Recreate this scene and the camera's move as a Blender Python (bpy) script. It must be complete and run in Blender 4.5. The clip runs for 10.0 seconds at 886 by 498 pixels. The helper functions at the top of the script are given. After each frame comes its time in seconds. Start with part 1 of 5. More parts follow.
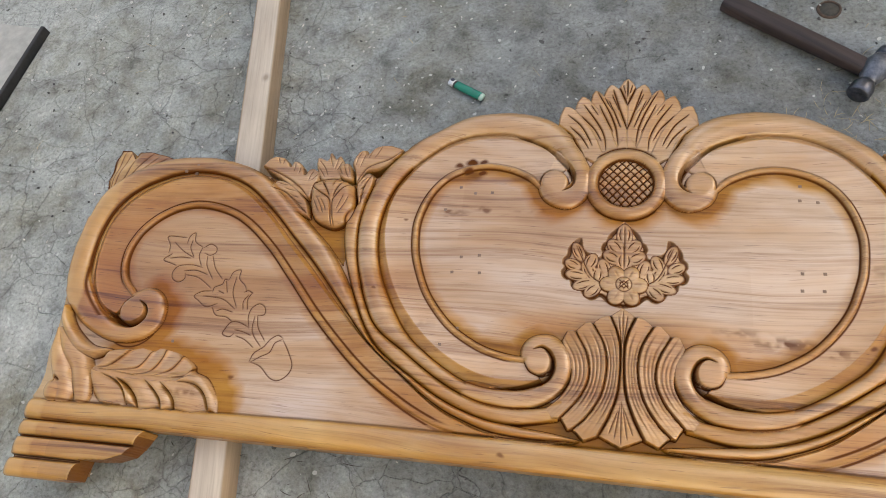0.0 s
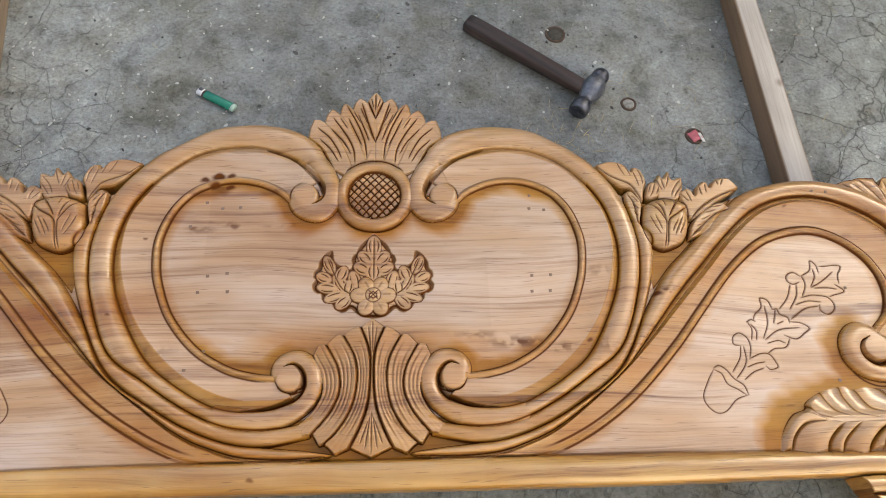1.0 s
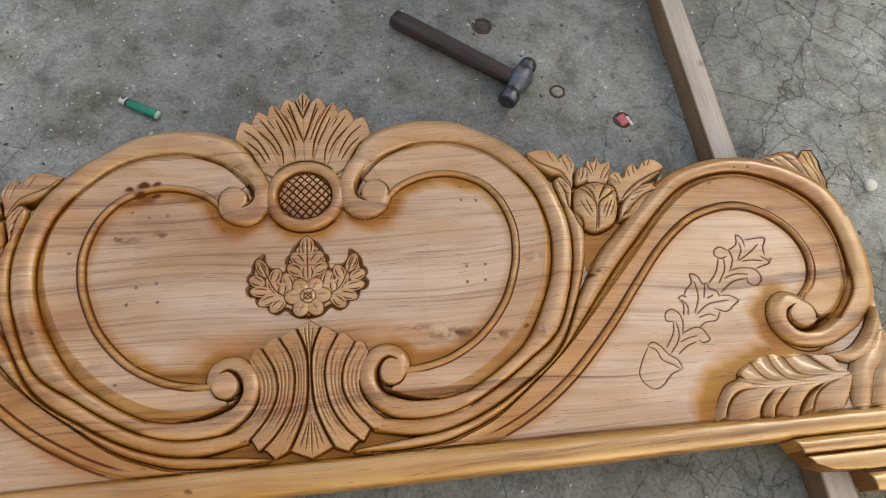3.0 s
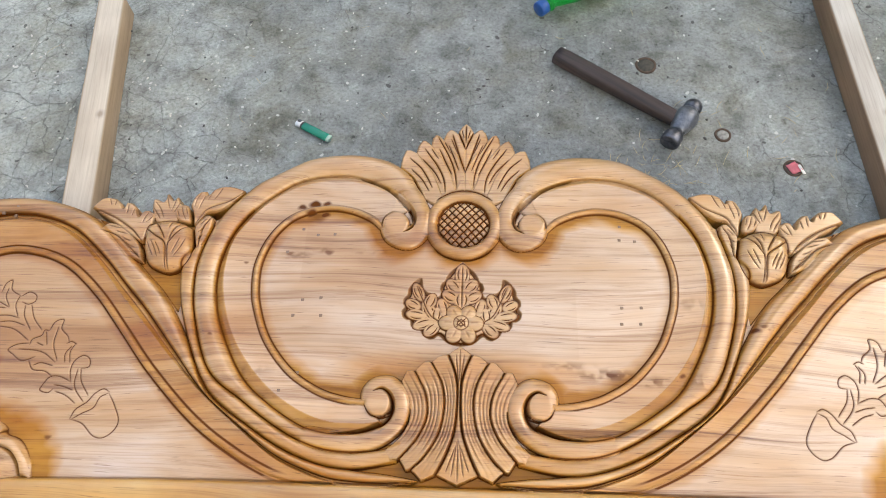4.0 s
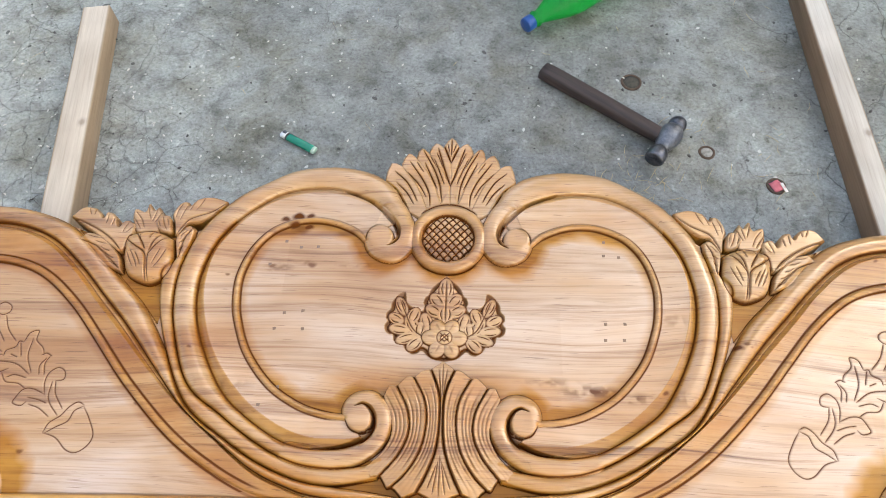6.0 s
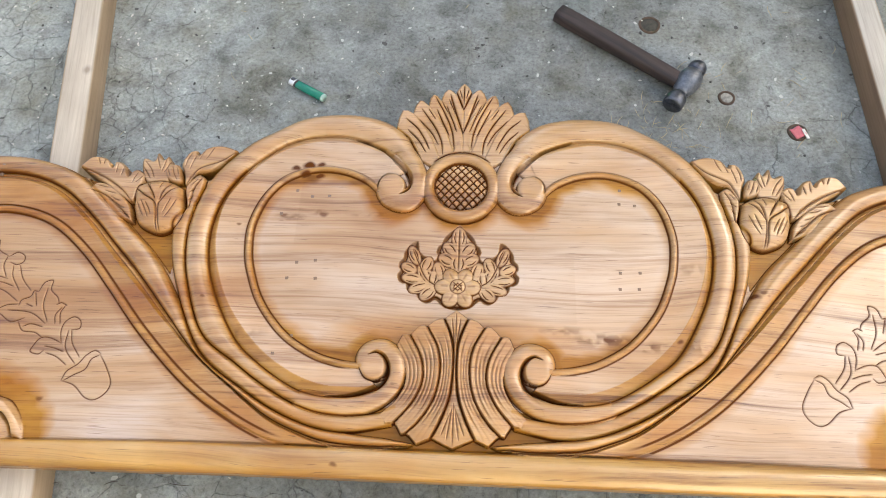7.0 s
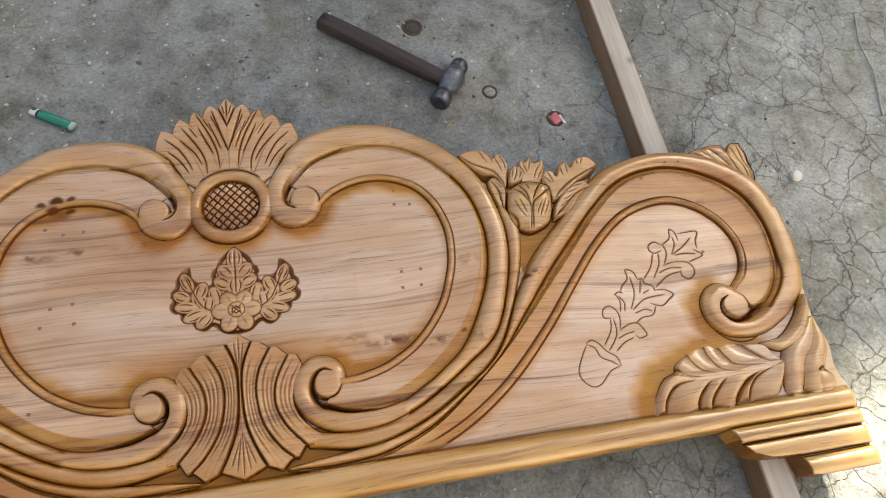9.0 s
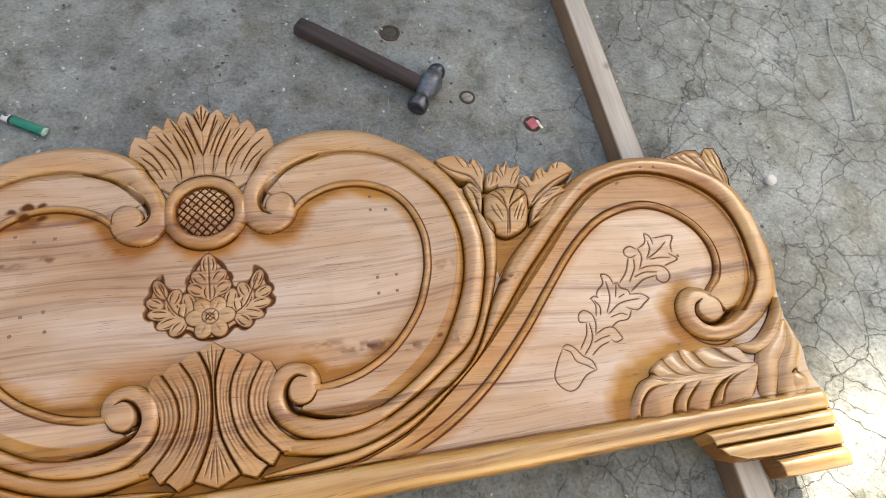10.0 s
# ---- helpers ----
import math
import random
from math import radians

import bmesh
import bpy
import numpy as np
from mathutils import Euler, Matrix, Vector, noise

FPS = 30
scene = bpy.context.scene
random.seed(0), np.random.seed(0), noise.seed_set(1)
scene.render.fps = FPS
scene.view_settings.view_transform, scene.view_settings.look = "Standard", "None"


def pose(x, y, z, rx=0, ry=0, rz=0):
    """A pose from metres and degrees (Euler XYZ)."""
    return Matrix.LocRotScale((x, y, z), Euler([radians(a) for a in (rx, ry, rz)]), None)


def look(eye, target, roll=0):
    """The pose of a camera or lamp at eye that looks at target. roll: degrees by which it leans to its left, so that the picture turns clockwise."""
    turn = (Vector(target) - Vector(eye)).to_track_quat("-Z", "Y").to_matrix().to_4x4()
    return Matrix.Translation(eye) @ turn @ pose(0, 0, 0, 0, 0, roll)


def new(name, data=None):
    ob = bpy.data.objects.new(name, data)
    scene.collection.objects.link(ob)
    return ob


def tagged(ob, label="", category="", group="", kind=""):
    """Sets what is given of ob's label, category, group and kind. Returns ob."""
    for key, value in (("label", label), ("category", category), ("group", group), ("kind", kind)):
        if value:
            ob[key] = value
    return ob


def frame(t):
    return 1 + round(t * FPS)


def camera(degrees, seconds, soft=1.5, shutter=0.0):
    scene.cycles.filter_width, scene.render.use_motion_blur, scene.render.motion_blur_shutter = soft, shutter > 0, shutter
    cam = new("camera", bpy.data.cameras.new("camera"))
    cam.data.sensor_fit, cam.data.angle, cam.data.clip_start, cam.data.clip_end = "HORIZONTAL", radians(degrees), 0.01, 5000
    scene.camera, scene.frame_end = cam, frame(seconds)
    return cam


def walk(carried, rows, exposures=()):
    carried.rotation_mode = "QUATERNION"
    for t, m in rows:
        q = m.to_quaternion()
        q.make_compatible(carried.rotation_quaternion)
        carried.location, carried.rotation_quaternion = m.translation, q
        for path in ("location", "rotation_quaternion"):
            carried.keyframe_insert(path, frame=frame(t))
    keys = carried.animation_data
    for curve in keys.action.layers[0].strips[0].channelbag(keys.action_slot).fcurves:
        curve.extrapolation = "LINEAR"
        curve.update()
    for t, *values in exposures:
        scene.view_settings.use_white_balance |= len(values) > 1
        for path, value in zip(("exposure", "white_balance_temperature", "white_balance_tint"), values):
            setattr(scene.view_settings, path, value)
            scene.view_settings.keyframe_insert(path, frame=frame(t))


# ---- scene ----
cam = camera(67.4, 10.0, soft=0.5)
PATH = [
    (0, (-0.044, 0.198, 0.98), (-0.484, 0.982, -0.807), -24.2),
    (0.5, (-0.018, 0.198, 0.973), (-0.263, 1.003, -0.841), -12.4),
    (0.9, (0.036, 0.201, 0.975), (0.094, 1.036, -0.842), 4.4),
    (1, (0.04, 0.213, 0.976), (0.166, 1.042, -0.84), 7.6),
    (1.5, (0.083, 0.206, 0.973), (0.419, 1.0, -0.831), 17.2),
    (2, (0.112, 0.201, 0.974), (0.531, 0.948, -0.833), 20.8),
    (2.2, (0.118, 0.201, 0.973), (0.517, 0.951, -0.838), 19.1),
    (3.3, (0.067, 0.21, 0.983), (0.201, 1.085, -0.81), 5.1),
    (3.5, (0.057, 0.216, 0.987), (0.11, 1.127, -0.792), 0.6),
    (4, (0.019, 0.211, 0.985), (-0.079, 1.114, -0.797), -4.5),
    (4.5, (0.004, 0.207, 0.986), (-0.124, 1.137, -0.78), -2.8),
    (5, (0.021, 0.212, 0.983), (-0.033, 1.132, -0.793), -2.3),
    (5.5, (0.022, 0.213, 0.981), (-0.031, 1.157, -0.781), -1.6),
    (6.8, (0.018, 0.219, 0.978), (-0.057, 1.067, -0.832), -2.9),
    (7, (0.016, 0.215, 0.968), (-0.065, 1.025, -0.859), -3.6),
    (7.5, (0.019, 0.217, 0.97), (-0.052, 1.051, -0.846), -3.1),
    (8, (0.038, 0.217, 0.964), (0.129, 1.008, -0.871), 6.4),
    (8.5, (0.081, 0.216, 0.958), (0.304, 0.978, -0.878), 10.0),
    (9, (0.115, 0.21, 0.962), (0.487, 1.017, -0.83), 16.3),
    (9.5, (0.127, 0.206, 0.962), (0.532, 1.002, -0.828), 17.7),
    (10, (0.131, 0.208, 0.965), (0.542, 1.02, -0.816), 17.9),
]
walk(cam, [(t, look(eye, target, roll)) for t, eye, target, roll in PATH],
     [(t, stops, kelvin, 4 if 3.9 < t < 7.2 else 7) for t, stops, kelvin in ((0.0, 1.58, 7160), (0.5, 1.46, 7560), (1.0, 1.60, 7260), (1.5, 1.20, 7560), (2.0, 1.53, 7160), (2.2, 1.55, 7160), (3.3, 1.23, 7560), (3.5, 1.22, 7560), (4.0, 2.01, 7010), (4.5, 2.10, 6810), (5.0, 2.08, 6910), (5.5, 2.08, 6810), (7.0, 2.02, 7010), (7.5, 1.88, 7290), (8.0, 1.75, 7290), (8.5, 1.20, 7610), (9.0, 1.43, 7360), (9.5, 1.61, 7160), (10.0, 1.59, 7160))])


# ---- light: open shade under the sky, sun behind the added north wall ----
SUN_AZ, SUN_EL = radians(52), radians(36)   # azimuth from +x, counter-clockwise
SUN_DIR = Vector((math.cos(SUN_EL) * math.cos(SUN_AZ), math.cos(SUN_EL) * math.sin(SUN_AZ), math.sin(SUN_EL)))
world = bpy.data.worlds.new("world")
scene.world = world
world.use_nodes = True
wn, wl = world.node_tree.nodes, world.node_tree.links
sky = wn.new("ShaderNodeTexSky")
sky.sky_type = "NISHITA"
sky.sun_disc = False
sky.sun_elevation, sky.sun_rotation = SUN_EL, radians(90) - SUN_AZ
sky.dust_density, sky.air_density = 4.0, 1.0
wl.new(sky.outputs[0], wn["Background"].inputs[0])
wn["Background"].inputs[1].default_value = 0.12
sun = new("sun", bpy.data.lights.new("sun", "SUN"))
sun.data.energy, sun.data.angle, sun.data.color = 5.0, radians(0.9), (1.0, 0.93, 0.82)
sun.matrix_world = look(SUN_DIR * 20, (0, 0, 0))


# ---- materials ----
def material(name):
    m = bpy.data.materials.new(name)
    m.use_nodes = True
    return m, m.node_tree.nodes, m.node_tree.links, m.node_tree.nodes["Principled BSDF"]


def node(nodes, kind, **kw):
    n = nodes.new(kind)
    for k, v in kw.items():
        n.inputs[k.replace("_", " ")].default_value = v
    return n


def ramp(nodes, links, fac, stops):
    r = nodes.new("ShaderNodeValToRGB")
    e = r.color_ramp.elements
    while len(e) < len(stops):
        e.new(0.5)
    for el, (p, c) in zip(e, stops):
        el.position, el.color = p, (*c, 1) if len(c) == 3 else c
    links.new(fac, r.inputs[0])
    return r.outputs[0]


def mix(nodes, links, a, b, fac, mode="MIX"):
    n = nodes.new("ShaderNodeMix")
    n.data_type, n.blend_type = "RGBA", mode
    for sock, v in ((n.inputs[0], fac), (n.inputs[6], a), (n.inputs[7], b)):
        if isinstance(v, (int, float)):
            sock.default_value = v
        elif isinstance(v, tuple):
            sock.default_value = (*v, 1)
        else:
            links.new(v, sock)
    return n.outputs[2]


def math_node(nodes, links, op, a, b=0.0):
    n = nodes.new("ShaderNodeMath")
    n.operation = op
    for sock, v in zip(n.inputs, (a, b)):
        if isinstance(v, (int, float)):
            sock.default_value = v
        else:
            links.new(v, sock)
    return n.outputs[0]


def stretched(nodes, links, scale, rot=(0, 0, 0), shift=(0, 0, 0)):
    tc = nodes.new("ShaderNodeTexCoord")
    mp = nodes.new("ShaderNodeMapping")
    mp.inputs["Scale"].default_value, mp.inputs["Rotation"].default_value, mp.inputs["Location"].default_value = scale, rot, shift
    links.new(tc.outputs["Object"], mp.inputs[0])
    return mp.outputs[0]


def noise_tex(nodes, links, vec, scale=1.0, detail=4.0, rough=0.55, dist=0.0):
    n = node(nodes, "ShaderNodeTexNoise", Scale=scale, Detail=detail, Roughness=rough, Distortion=dist)
    links.new(vec, n.inputs["Vector"])
    return n.outputs["Fac"]


def bump(nodes, links, shader, height, strength, dist, prior=None):
    b = node(nodes, "ShaderNodeBump", Strength=strength, Distance=dist)
    links.new(height, b.inputs["Height"])
    if prior:
        links.new(prior, b.inputs["Normal"])
    links.new(b.outputs[0], shader.inputs["Normal"])
    return b.outputs[0]


def carved_wood(name, tones, streak=0.5):
    """Varnished teak, grain along x, amber stain rubbed into the carving."""
    m, n, l, p = material(name)
    tc = n.new("ShaderNodeTexCoord")
    drift = noise_tex(n, l, stretched(n, l, (1.8, 5, 2)), 1.0, 2, 0.5)
    comb = n.new("ShaderNodeCombineXYZ")
    l.new(math_node(n, l, "MULTIPLY", drift, 0.075), comb.inputs[1])
    add = n.new("ShaderNodeVectorMath")
    l.new(tc.outputs["Object"], add.inputs[0])
    l.new(comb.outputs[0], add.inputs[1])

    def along(scale):
        mp = n.new("ShaderNodeMapping")
        mp.inputs["Scale"].default_value = scale
        l.new(add.outputs[0], mp.inputs[0])
        return mp.outputs[0]
    broad = noise_tex(n, l, along((1.6, 8, 2)), 1.0, 4, 0.58, 0.4)
    figure = noise_tex(n, l, along((1.3, 52, 8)), 1.0, 7, 0.66, 0.5)
    fine = noise_tex(n, l, along((6, 300, 60)), 1.0, 4, 0.62, 0.3)
    pore = noise_tex(n, l, along((20, 430, 200)), 1.0, 2, 0.5)
    tone = ramp(n, l, broad, list(zip((0.30, 0.43, 0.55, 0.68), tones)))
    dark = ramp(n, l, figure, [(0.32, (0.36, 0.24, 0.16)), (0.39, (0.70, 0.59, 0.48)), (0.46, (0.96, 0.94, 0.91)), (0.66, (1.06, 1.05, 1.05))])
    c = mix(n, l, tone, dark, streak, "MULTIPLY")
    c = mix(n, l, c, ramp(n, l, fine, [(0.32, (0.74, 0.67, 0.6)), (0.5, (1, 1, 1)), (0.72, (1.1, 1.08, 1.05))]), 0.75, "MULTIPLY")
    c = mix(n, l, c, ramp(n, l, pore, [(0.29, (0.34, 0.25, 0.2)), (0.345, (1, 1, 1))]), 0.6, "MULTIPLY")
    # boards glued edge to edge, each of its own tone
    sp = n.new("ShaderNodeSeparateXYZ")
    l.new(add.outputs[0], sp.inputs[0])
    row = math_node(n, l, "FLOOR", math_node(n, l, "MULTIPLY", sp.outputs[1], 9.3))
    wide = n.new("ShaderNodeTexWhiteNoise")
    wide.noise_dimensions = "2D"
    cell = n.new("ShaderNodeCombineXYZ")
    l.new(row, cell.inputs[0])
    l.new(math_node(n, l, "FLOOR", math_node(n, l, "ADD", math_node(n, l, "MULTIPLY", sp.outputs[0], 0.9), math_node(n, l, "MULTIPLY", row, 0.37))), cell.inputs[1])
    l.new(cell.outputs[0], wide.inputs["Vector"])
    c = mix(n, l, c, ramp(n, l, wide.outputs["Value"], [(0.0, (0.86, 0.80, 0.72)), (0.45, (1.0, 0.98, 0.94)), (1.0, (1.06, 1.05, 1.08))]), 0.75, "MULTIPLY")
    # the planks glued up for the left end are browner
    sx = n.new("ShaderNodeSeparateXYZ")
    l.new(stretched(n, l, (1, 1, 1)), sx.inputs[0])
    plank = math_node(n, l, "ADD", math_node(n, l, "MULTIPLY", sx.outputs[0], 0.55), broad)
    c = mix(n, l, c, ramp(n, l, plank, [(0.0, (0.84, 0.69, 0.42)), (0.16, (0.93, 0.83, 0.62)), (0.42, (1, 1, 1))]), 1.0, "MULTIPLY")
    end = ramp(n, l, math_node(n, l, "ADD", math_node(n, l, "ABSOLUTE", math_node(n, l, "ADD", sx.outputs[0], 0.015)), math_node(n, l, "MULTIPLY", figure, 0.006)), [(0.836, (0, 0, 0)), (0.842, (1, 1, 1))])
    c = mix(n, l, c, mix(n, l, c, (0.62, 0.44, 0.20), 0.6), end)
    at = n.new("ShaderNodeAttribute")
    at.attribute_name = "stain"
    patch = noise_tex(n, l, stretched(n, l, (9, 14, 9)), 1.0, 4, 0.6)
    uneven = ramp(n, l, patch, [(0.30, (0.35,) * 3), (0.50, (0.95,) * 3), (0.68, (1.5,) * 3)])
    settled = math_node(n, l, "POWER", at.outputs["Fac"], 1.5)
    st = math_node(n, l, "MULTIPLY", at.outputs["Fac"], math_node(n, l, "ADD", math_node(n, l, "MULTIPLY", uneven, math_node(n, l, "SUBTRACT", 1.0, settled)), settled))
    c = mix(n, l, c, ramp(n, l, st, [(0.0, (1, 1, 1)), (0.22, (0.94, 0.80, 0.55)), (0.5, (0.855, 0.625, 0.25)), (0.75, (0.735, 0.485, 0.085)), (1.0, (0.60, 0.345, 0.04))]), 1.0, "MULTIPLY")
    # dark brown in the creases: old stain together with painted shade
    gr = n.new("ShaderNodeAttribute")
    gr.attribute_name = "grime_shade"
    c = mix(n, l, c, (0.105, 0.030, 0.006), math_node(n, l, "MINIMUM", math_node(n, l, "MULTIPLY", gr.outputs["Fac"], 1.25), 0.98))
    l.new(c, p.inputs["Base Color"])
    l.new(ramp(n, l, figure, [(0.3, (0.5,) * 3), (0.7, (0.38,) * 3)]), p.inputs["Roughness"])
    # polished on the crests, dull where stain was left in the hollows
    dull = math_node(n, l, "MULTIPLY", math_node(n, l, "SUBTRACT", 1.0, gr.outputs["Fac"]), ramp(n, l, at.outputs["Fac"], [(0.35, (1, 1, 1)), (0.85, (0.25, 0.25, 0.25))]))
    l.new(math_node(n, l, "MULTIPLY", dull, 0.5), p.inputs["Specular IOR Level"])
    l.new(math_node(n, l, "MULTIPLY", dull, 1.0), p.inputs["Coat Weight"])
    p.inputs["Coat Roughness"].default_value = 0.21
    p.inputs["Coat IOR"].default_value = 1.65
    b = bump(n, l, p, fine, 0.25, 0.0006)
    bump(n, l, p, noise_tex(n, l, stretched(n, l, (30, 45, 30)), 1.0, 3), 0.35, 0.0016, b)
    return m


def plain_wood(name, light, dark, along="y", rough=0.75, edge=None, half=0.0265):
    m, n, l, p = material(name)
    k = (1, 0) if along == "y" else (0, 1)
    s1 = (30, 1.4, 30) if along == "y" else (1.4, 30, 30)
    s2 = (300, 9, 300) if along == "y" else (9, 300, 300)
    a = noise_tex(n, l, stretched(n, l, s1), 1.0, 4, 0.6, 0.8)
    f = noise_tex(n, l, stretched(n, l, s2), 1.0, 3, 0.6)
    c = ramp(n, l, a, [(0.3, dark), (0.55, light), (0.8, tuple(min(1, v * 1.12) for v in light))])
    c = mix(n, l, c, ramp(n, l, f, [(0.3, (0.78, 0.75, 0.71)), (0.55, (1, 1, 1))]), 0.6, "MULTIPLY")
    c = mix(n, l, c, ramp(n, l, noise_tex(n, l, stretched(n, l, (7, 5, 7)), 1.0, 4), [(0.35, (0.7, 0.68, 0.66)), (0.6, (1, 1, 1))]), 0.6, "MULTIPLY")
    if edge:       # a round knot in the top face
        kd = n.new("ShaderNodeVectorMath")
        kd.operation = "DISTANCE"
        l.new(stretched(n, l, (1, 0.8, 0)), kd.inputs[0])
        kd.inputs[1].default_value = (0.015, 0.224, 0.0)
        c = mix(n, l, c, (0.20, 0.125, 0.08), ramp(n, l, math_node(n, l, "ADD", kd.outputs["Value"], math_node(n, l, "MULTIPLY", f, 0.002)), [(0.004, (0.6,) * 3), (0.0058, (0.85,) * 3), (0.0085, (0, 0, 0))]))
        # the narrow faces are painted darker and browner to carry their shade
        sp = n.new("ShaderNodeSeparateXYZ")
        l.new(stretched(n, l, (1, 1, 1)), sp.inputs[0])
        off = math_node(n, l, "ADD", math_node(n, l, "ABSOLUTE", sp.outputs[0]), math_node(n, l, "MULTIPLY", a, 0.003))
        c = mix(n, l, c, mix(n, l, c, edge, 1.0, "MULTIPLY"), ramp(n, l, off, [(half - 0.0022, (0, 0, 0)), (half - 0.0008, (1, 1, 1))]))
    l.new(c, p.inputs["Base Color"])
    p.inputs["Roughness"].default_value = rough
    bump(n, l, p, f, 0.4, 0.001)
    return m


def concrete():
    """Old trodden concrete, dusty, with a net of cracks."""
    m, n, l, p = material("cracked_concrete")
    flat = stretched(n, l, (1, 1, 1))
    cloud = noise_tex(n, l, flat, 3.2, 6, 0.65, 0.4)
    mottle = noise_tex(n, l, flat, 17, 5, 0.65)
    grit = noise_tex(n, l, flat, 170, 4, 0.7)
    c = ramp(n, l, cloud, [(0.30, (0.215, 0.222, 0.212)), (0.5, (0.285, 0.299, 0.293)), (0.70, (0.355, 0.371, 0.368))])
    c = mix(n, l, c, ramp(n, l, mottle, [(0.3, (0.52, 0.51, 0.49)), (0.46, (0.92, 0.92, 0.92)), (0.6, (1.05, 1.05, 1.04)), (0.75, (1.25, 1.23, 1.2))]), 0.95, "MULTIPLY")
    c = mix(n, l, c, ramp(n, l, grit, [(0.32, (0.5, 0.49, 0.47)), (0.47, (1, 1, 1)), (0.68, (1.35, 1.35, 1.32))]), 0.6, "MULTIPLY")
    crumb = noise_tex(n, l, flat, 60, 6, 0.72, 1.2)
    c = mix(n, l, c, ramp(n, l, crumb, [(0.30, (0.45, 0.43, 0.40)), (0.42, (0.93, 0.92, 0.91)), (0.56, (1, 1, 1)), (0.70, (1.38, 1.38, 1.36))]), 0.95, "MULTIPLY")
    # cracks: edges of warped cells at two sizes
    bent = flat
    for sc, amount in ((9.0, 0.05), (60.0, 0.008)):
        warp = node(n, "ShaderNodeTexNoise", Scale=sc, Detail=3.0, Roughness=0.6)
        l.new(flat, warp.inputs["Vector"])
        wv = n.new("ShaderNodeVectorMath")
        wv.operation = "SCALE"
        wv.inputs[3].default_value = amount
        l.new(warp.outputs["Color"], wv.inputs[0])
        ad = n.new("ShaderNodeVectorMath")
        l.new(bent, ad.inputs[0])
        l.new(wv.outputs[0], ad.inputs[1])
        bent = ad.outputs[0]
    sx = n.new("ShaderNodeSeparateXYZ")
    l.new(flat, sx.inputs[0])
    # uneven light painted in: the middle darker, both sides paler; the sides are also more cracked
    off = math_node(n, l, "ABSOLUTE", math_node(n, l, "SUBTRACT", sx.outputs[0], 0.12))
    reach = math_node(n, l, "ADD", off, math_node(n, l, "MULTIPLY", math_node(n, l, "SUBTRACT", cloud, 0.5), 0.7))
    c = mix(n, l, c, ramp(n, l, reach, [(0.25, (0.86, 0.86, 0.87)), (0.6, (1.04, 1.05, 1.05)), (1.0, (1.36, 1.38, 1.37))]), 1.0, "MULTIPLY")
    side = mix(n, l, ramp(n, l, off, [(0.35, (0, 0, 0)), (0.75, (0.20, 0.20, 0.20))]), ramp(n, l, sx.outputs[1], [(0.30, (0.19, 0.19, 0.19)), (0.55, (0, 0, 0))]), 1.0, "LIGHTEN")
    stain = noise_tex(n, l, stretched(n, l, (1, 1, 1), shift=(2, 7, 0)), 7.5, 5, 0.68, 0.6)
    c = mix(n, l, c, ramp(n, l, stain, [(0.30, (0.60, 0.55, 0.45)), (0.42, (0.86, 0.84, 0.78)), (0.54, (1, 1, 1)), (0.70, (1.12, 1.14, 1.14))]), 0.9, "MULTIPLY")
    cracks, halo = None, None
    for sc, wd, lo in ((6.5, 0.006, 0.55), (14.0, 0.010, 0.60), (30.0, 0.013, 0.76)):
        v = n.new("ShaderNodeTexVoronoi")
        v.feature = "DISTANCE_TO_EDGE"
        v.inputs["Scale"].default_value = sc
        l.new(bent, v.inputs["Vector"])
        wobble = math_node(n, l, "MULTIPLY", v.outputs[0], ramp(n, l, grit, [(0.3, (0.6,) * 3), (0.7, (1.0,) * 3)]))
        where = ramp(n, l, math_node(n, l, "ADD", side, noise_tex(n, l, stretched(n, l, (1, 1, 1), shift=(sc, 3, 0)), 4.5, 3, 0.6)), [(lo, (0, 0, 0)), (lo + 0.10, (1, 1, 1))])
        one = mix(n, l, (0, 0, 0), ramp(n, l, wobble, [(0.0, (1, 1, 1)), (wd, (0, 0, 0))]), where)
        dirt = mix(n, l, (0, 0, 0), ramp(n, l, wobble, [(0.0, (1, 1, 1)), (wd * 4.5, (0, 0, 0))]), where)
        cracks = one if cracks is None else mix(n, l, cracks, one, 1.0, "LIGHTEN")
        halo = dirt if halo is None else mix(n, l, halo, dirt, 1.0, "LIGHTEN")
    c = mix(n, l, c, mix(n, l, c, (0.62, 0.61, 0.58), 1.0, "MULTIPLY"), math_node(n, l, "MULTIPLY", halo, ramp(n, l, sx.outputs[0], [(0.30, (0.14,) * 3), (0.75, (0.3,) * 3)])))
    c = mix(n, l, c, (0.05, 0.047, 0.042), math_node(n, l, "MULTIPLY", cracks, ramp(n, l, sx.outputs[0], [(0.30, (0.38,) * 3), (0.75, (0.68,) * 3)])))
    # pale lime chips and dark specks
    for sc, lim, col in ((55.0, 0.10, (0.62, 0.62, 0.6)), (34.0, 0.085, (0.05, 0.048, 0.045))):
        v = n.new("ShaderNodeTexVoronoi")
        v.inputs["Scale"].default_value = sc
        l.new(bent, v.inputs["Vector"])
        sep = n.new("ShaderNodeSeparateColor")
        l.new(v.outputs["Color"], sep.inputs[0])
        dot = math_node(n, l, "MULTIPLY", math_node(n, l, "LESS_THAN", v.outputs["Distance"], math_node(n, l, "MULTIPLY", sep.outputs[1], lim * 2.2)), math_node(n, l, "GREATER_THAN", sep.outputs[0], 0.80))
        c = mix(n, l, c, col, math_node(n, l, "MULTIPLY", dot, 0.75))
    l.new(c, p.inputs["Base Color"])
    p.inputs["Roughness"].default_value = 0.88
    p.inputs["Specular IOR Level"].default_value = 0.3
    lump = noise_tex(n, l, flat, 38, 3, 0.5, 0.8)
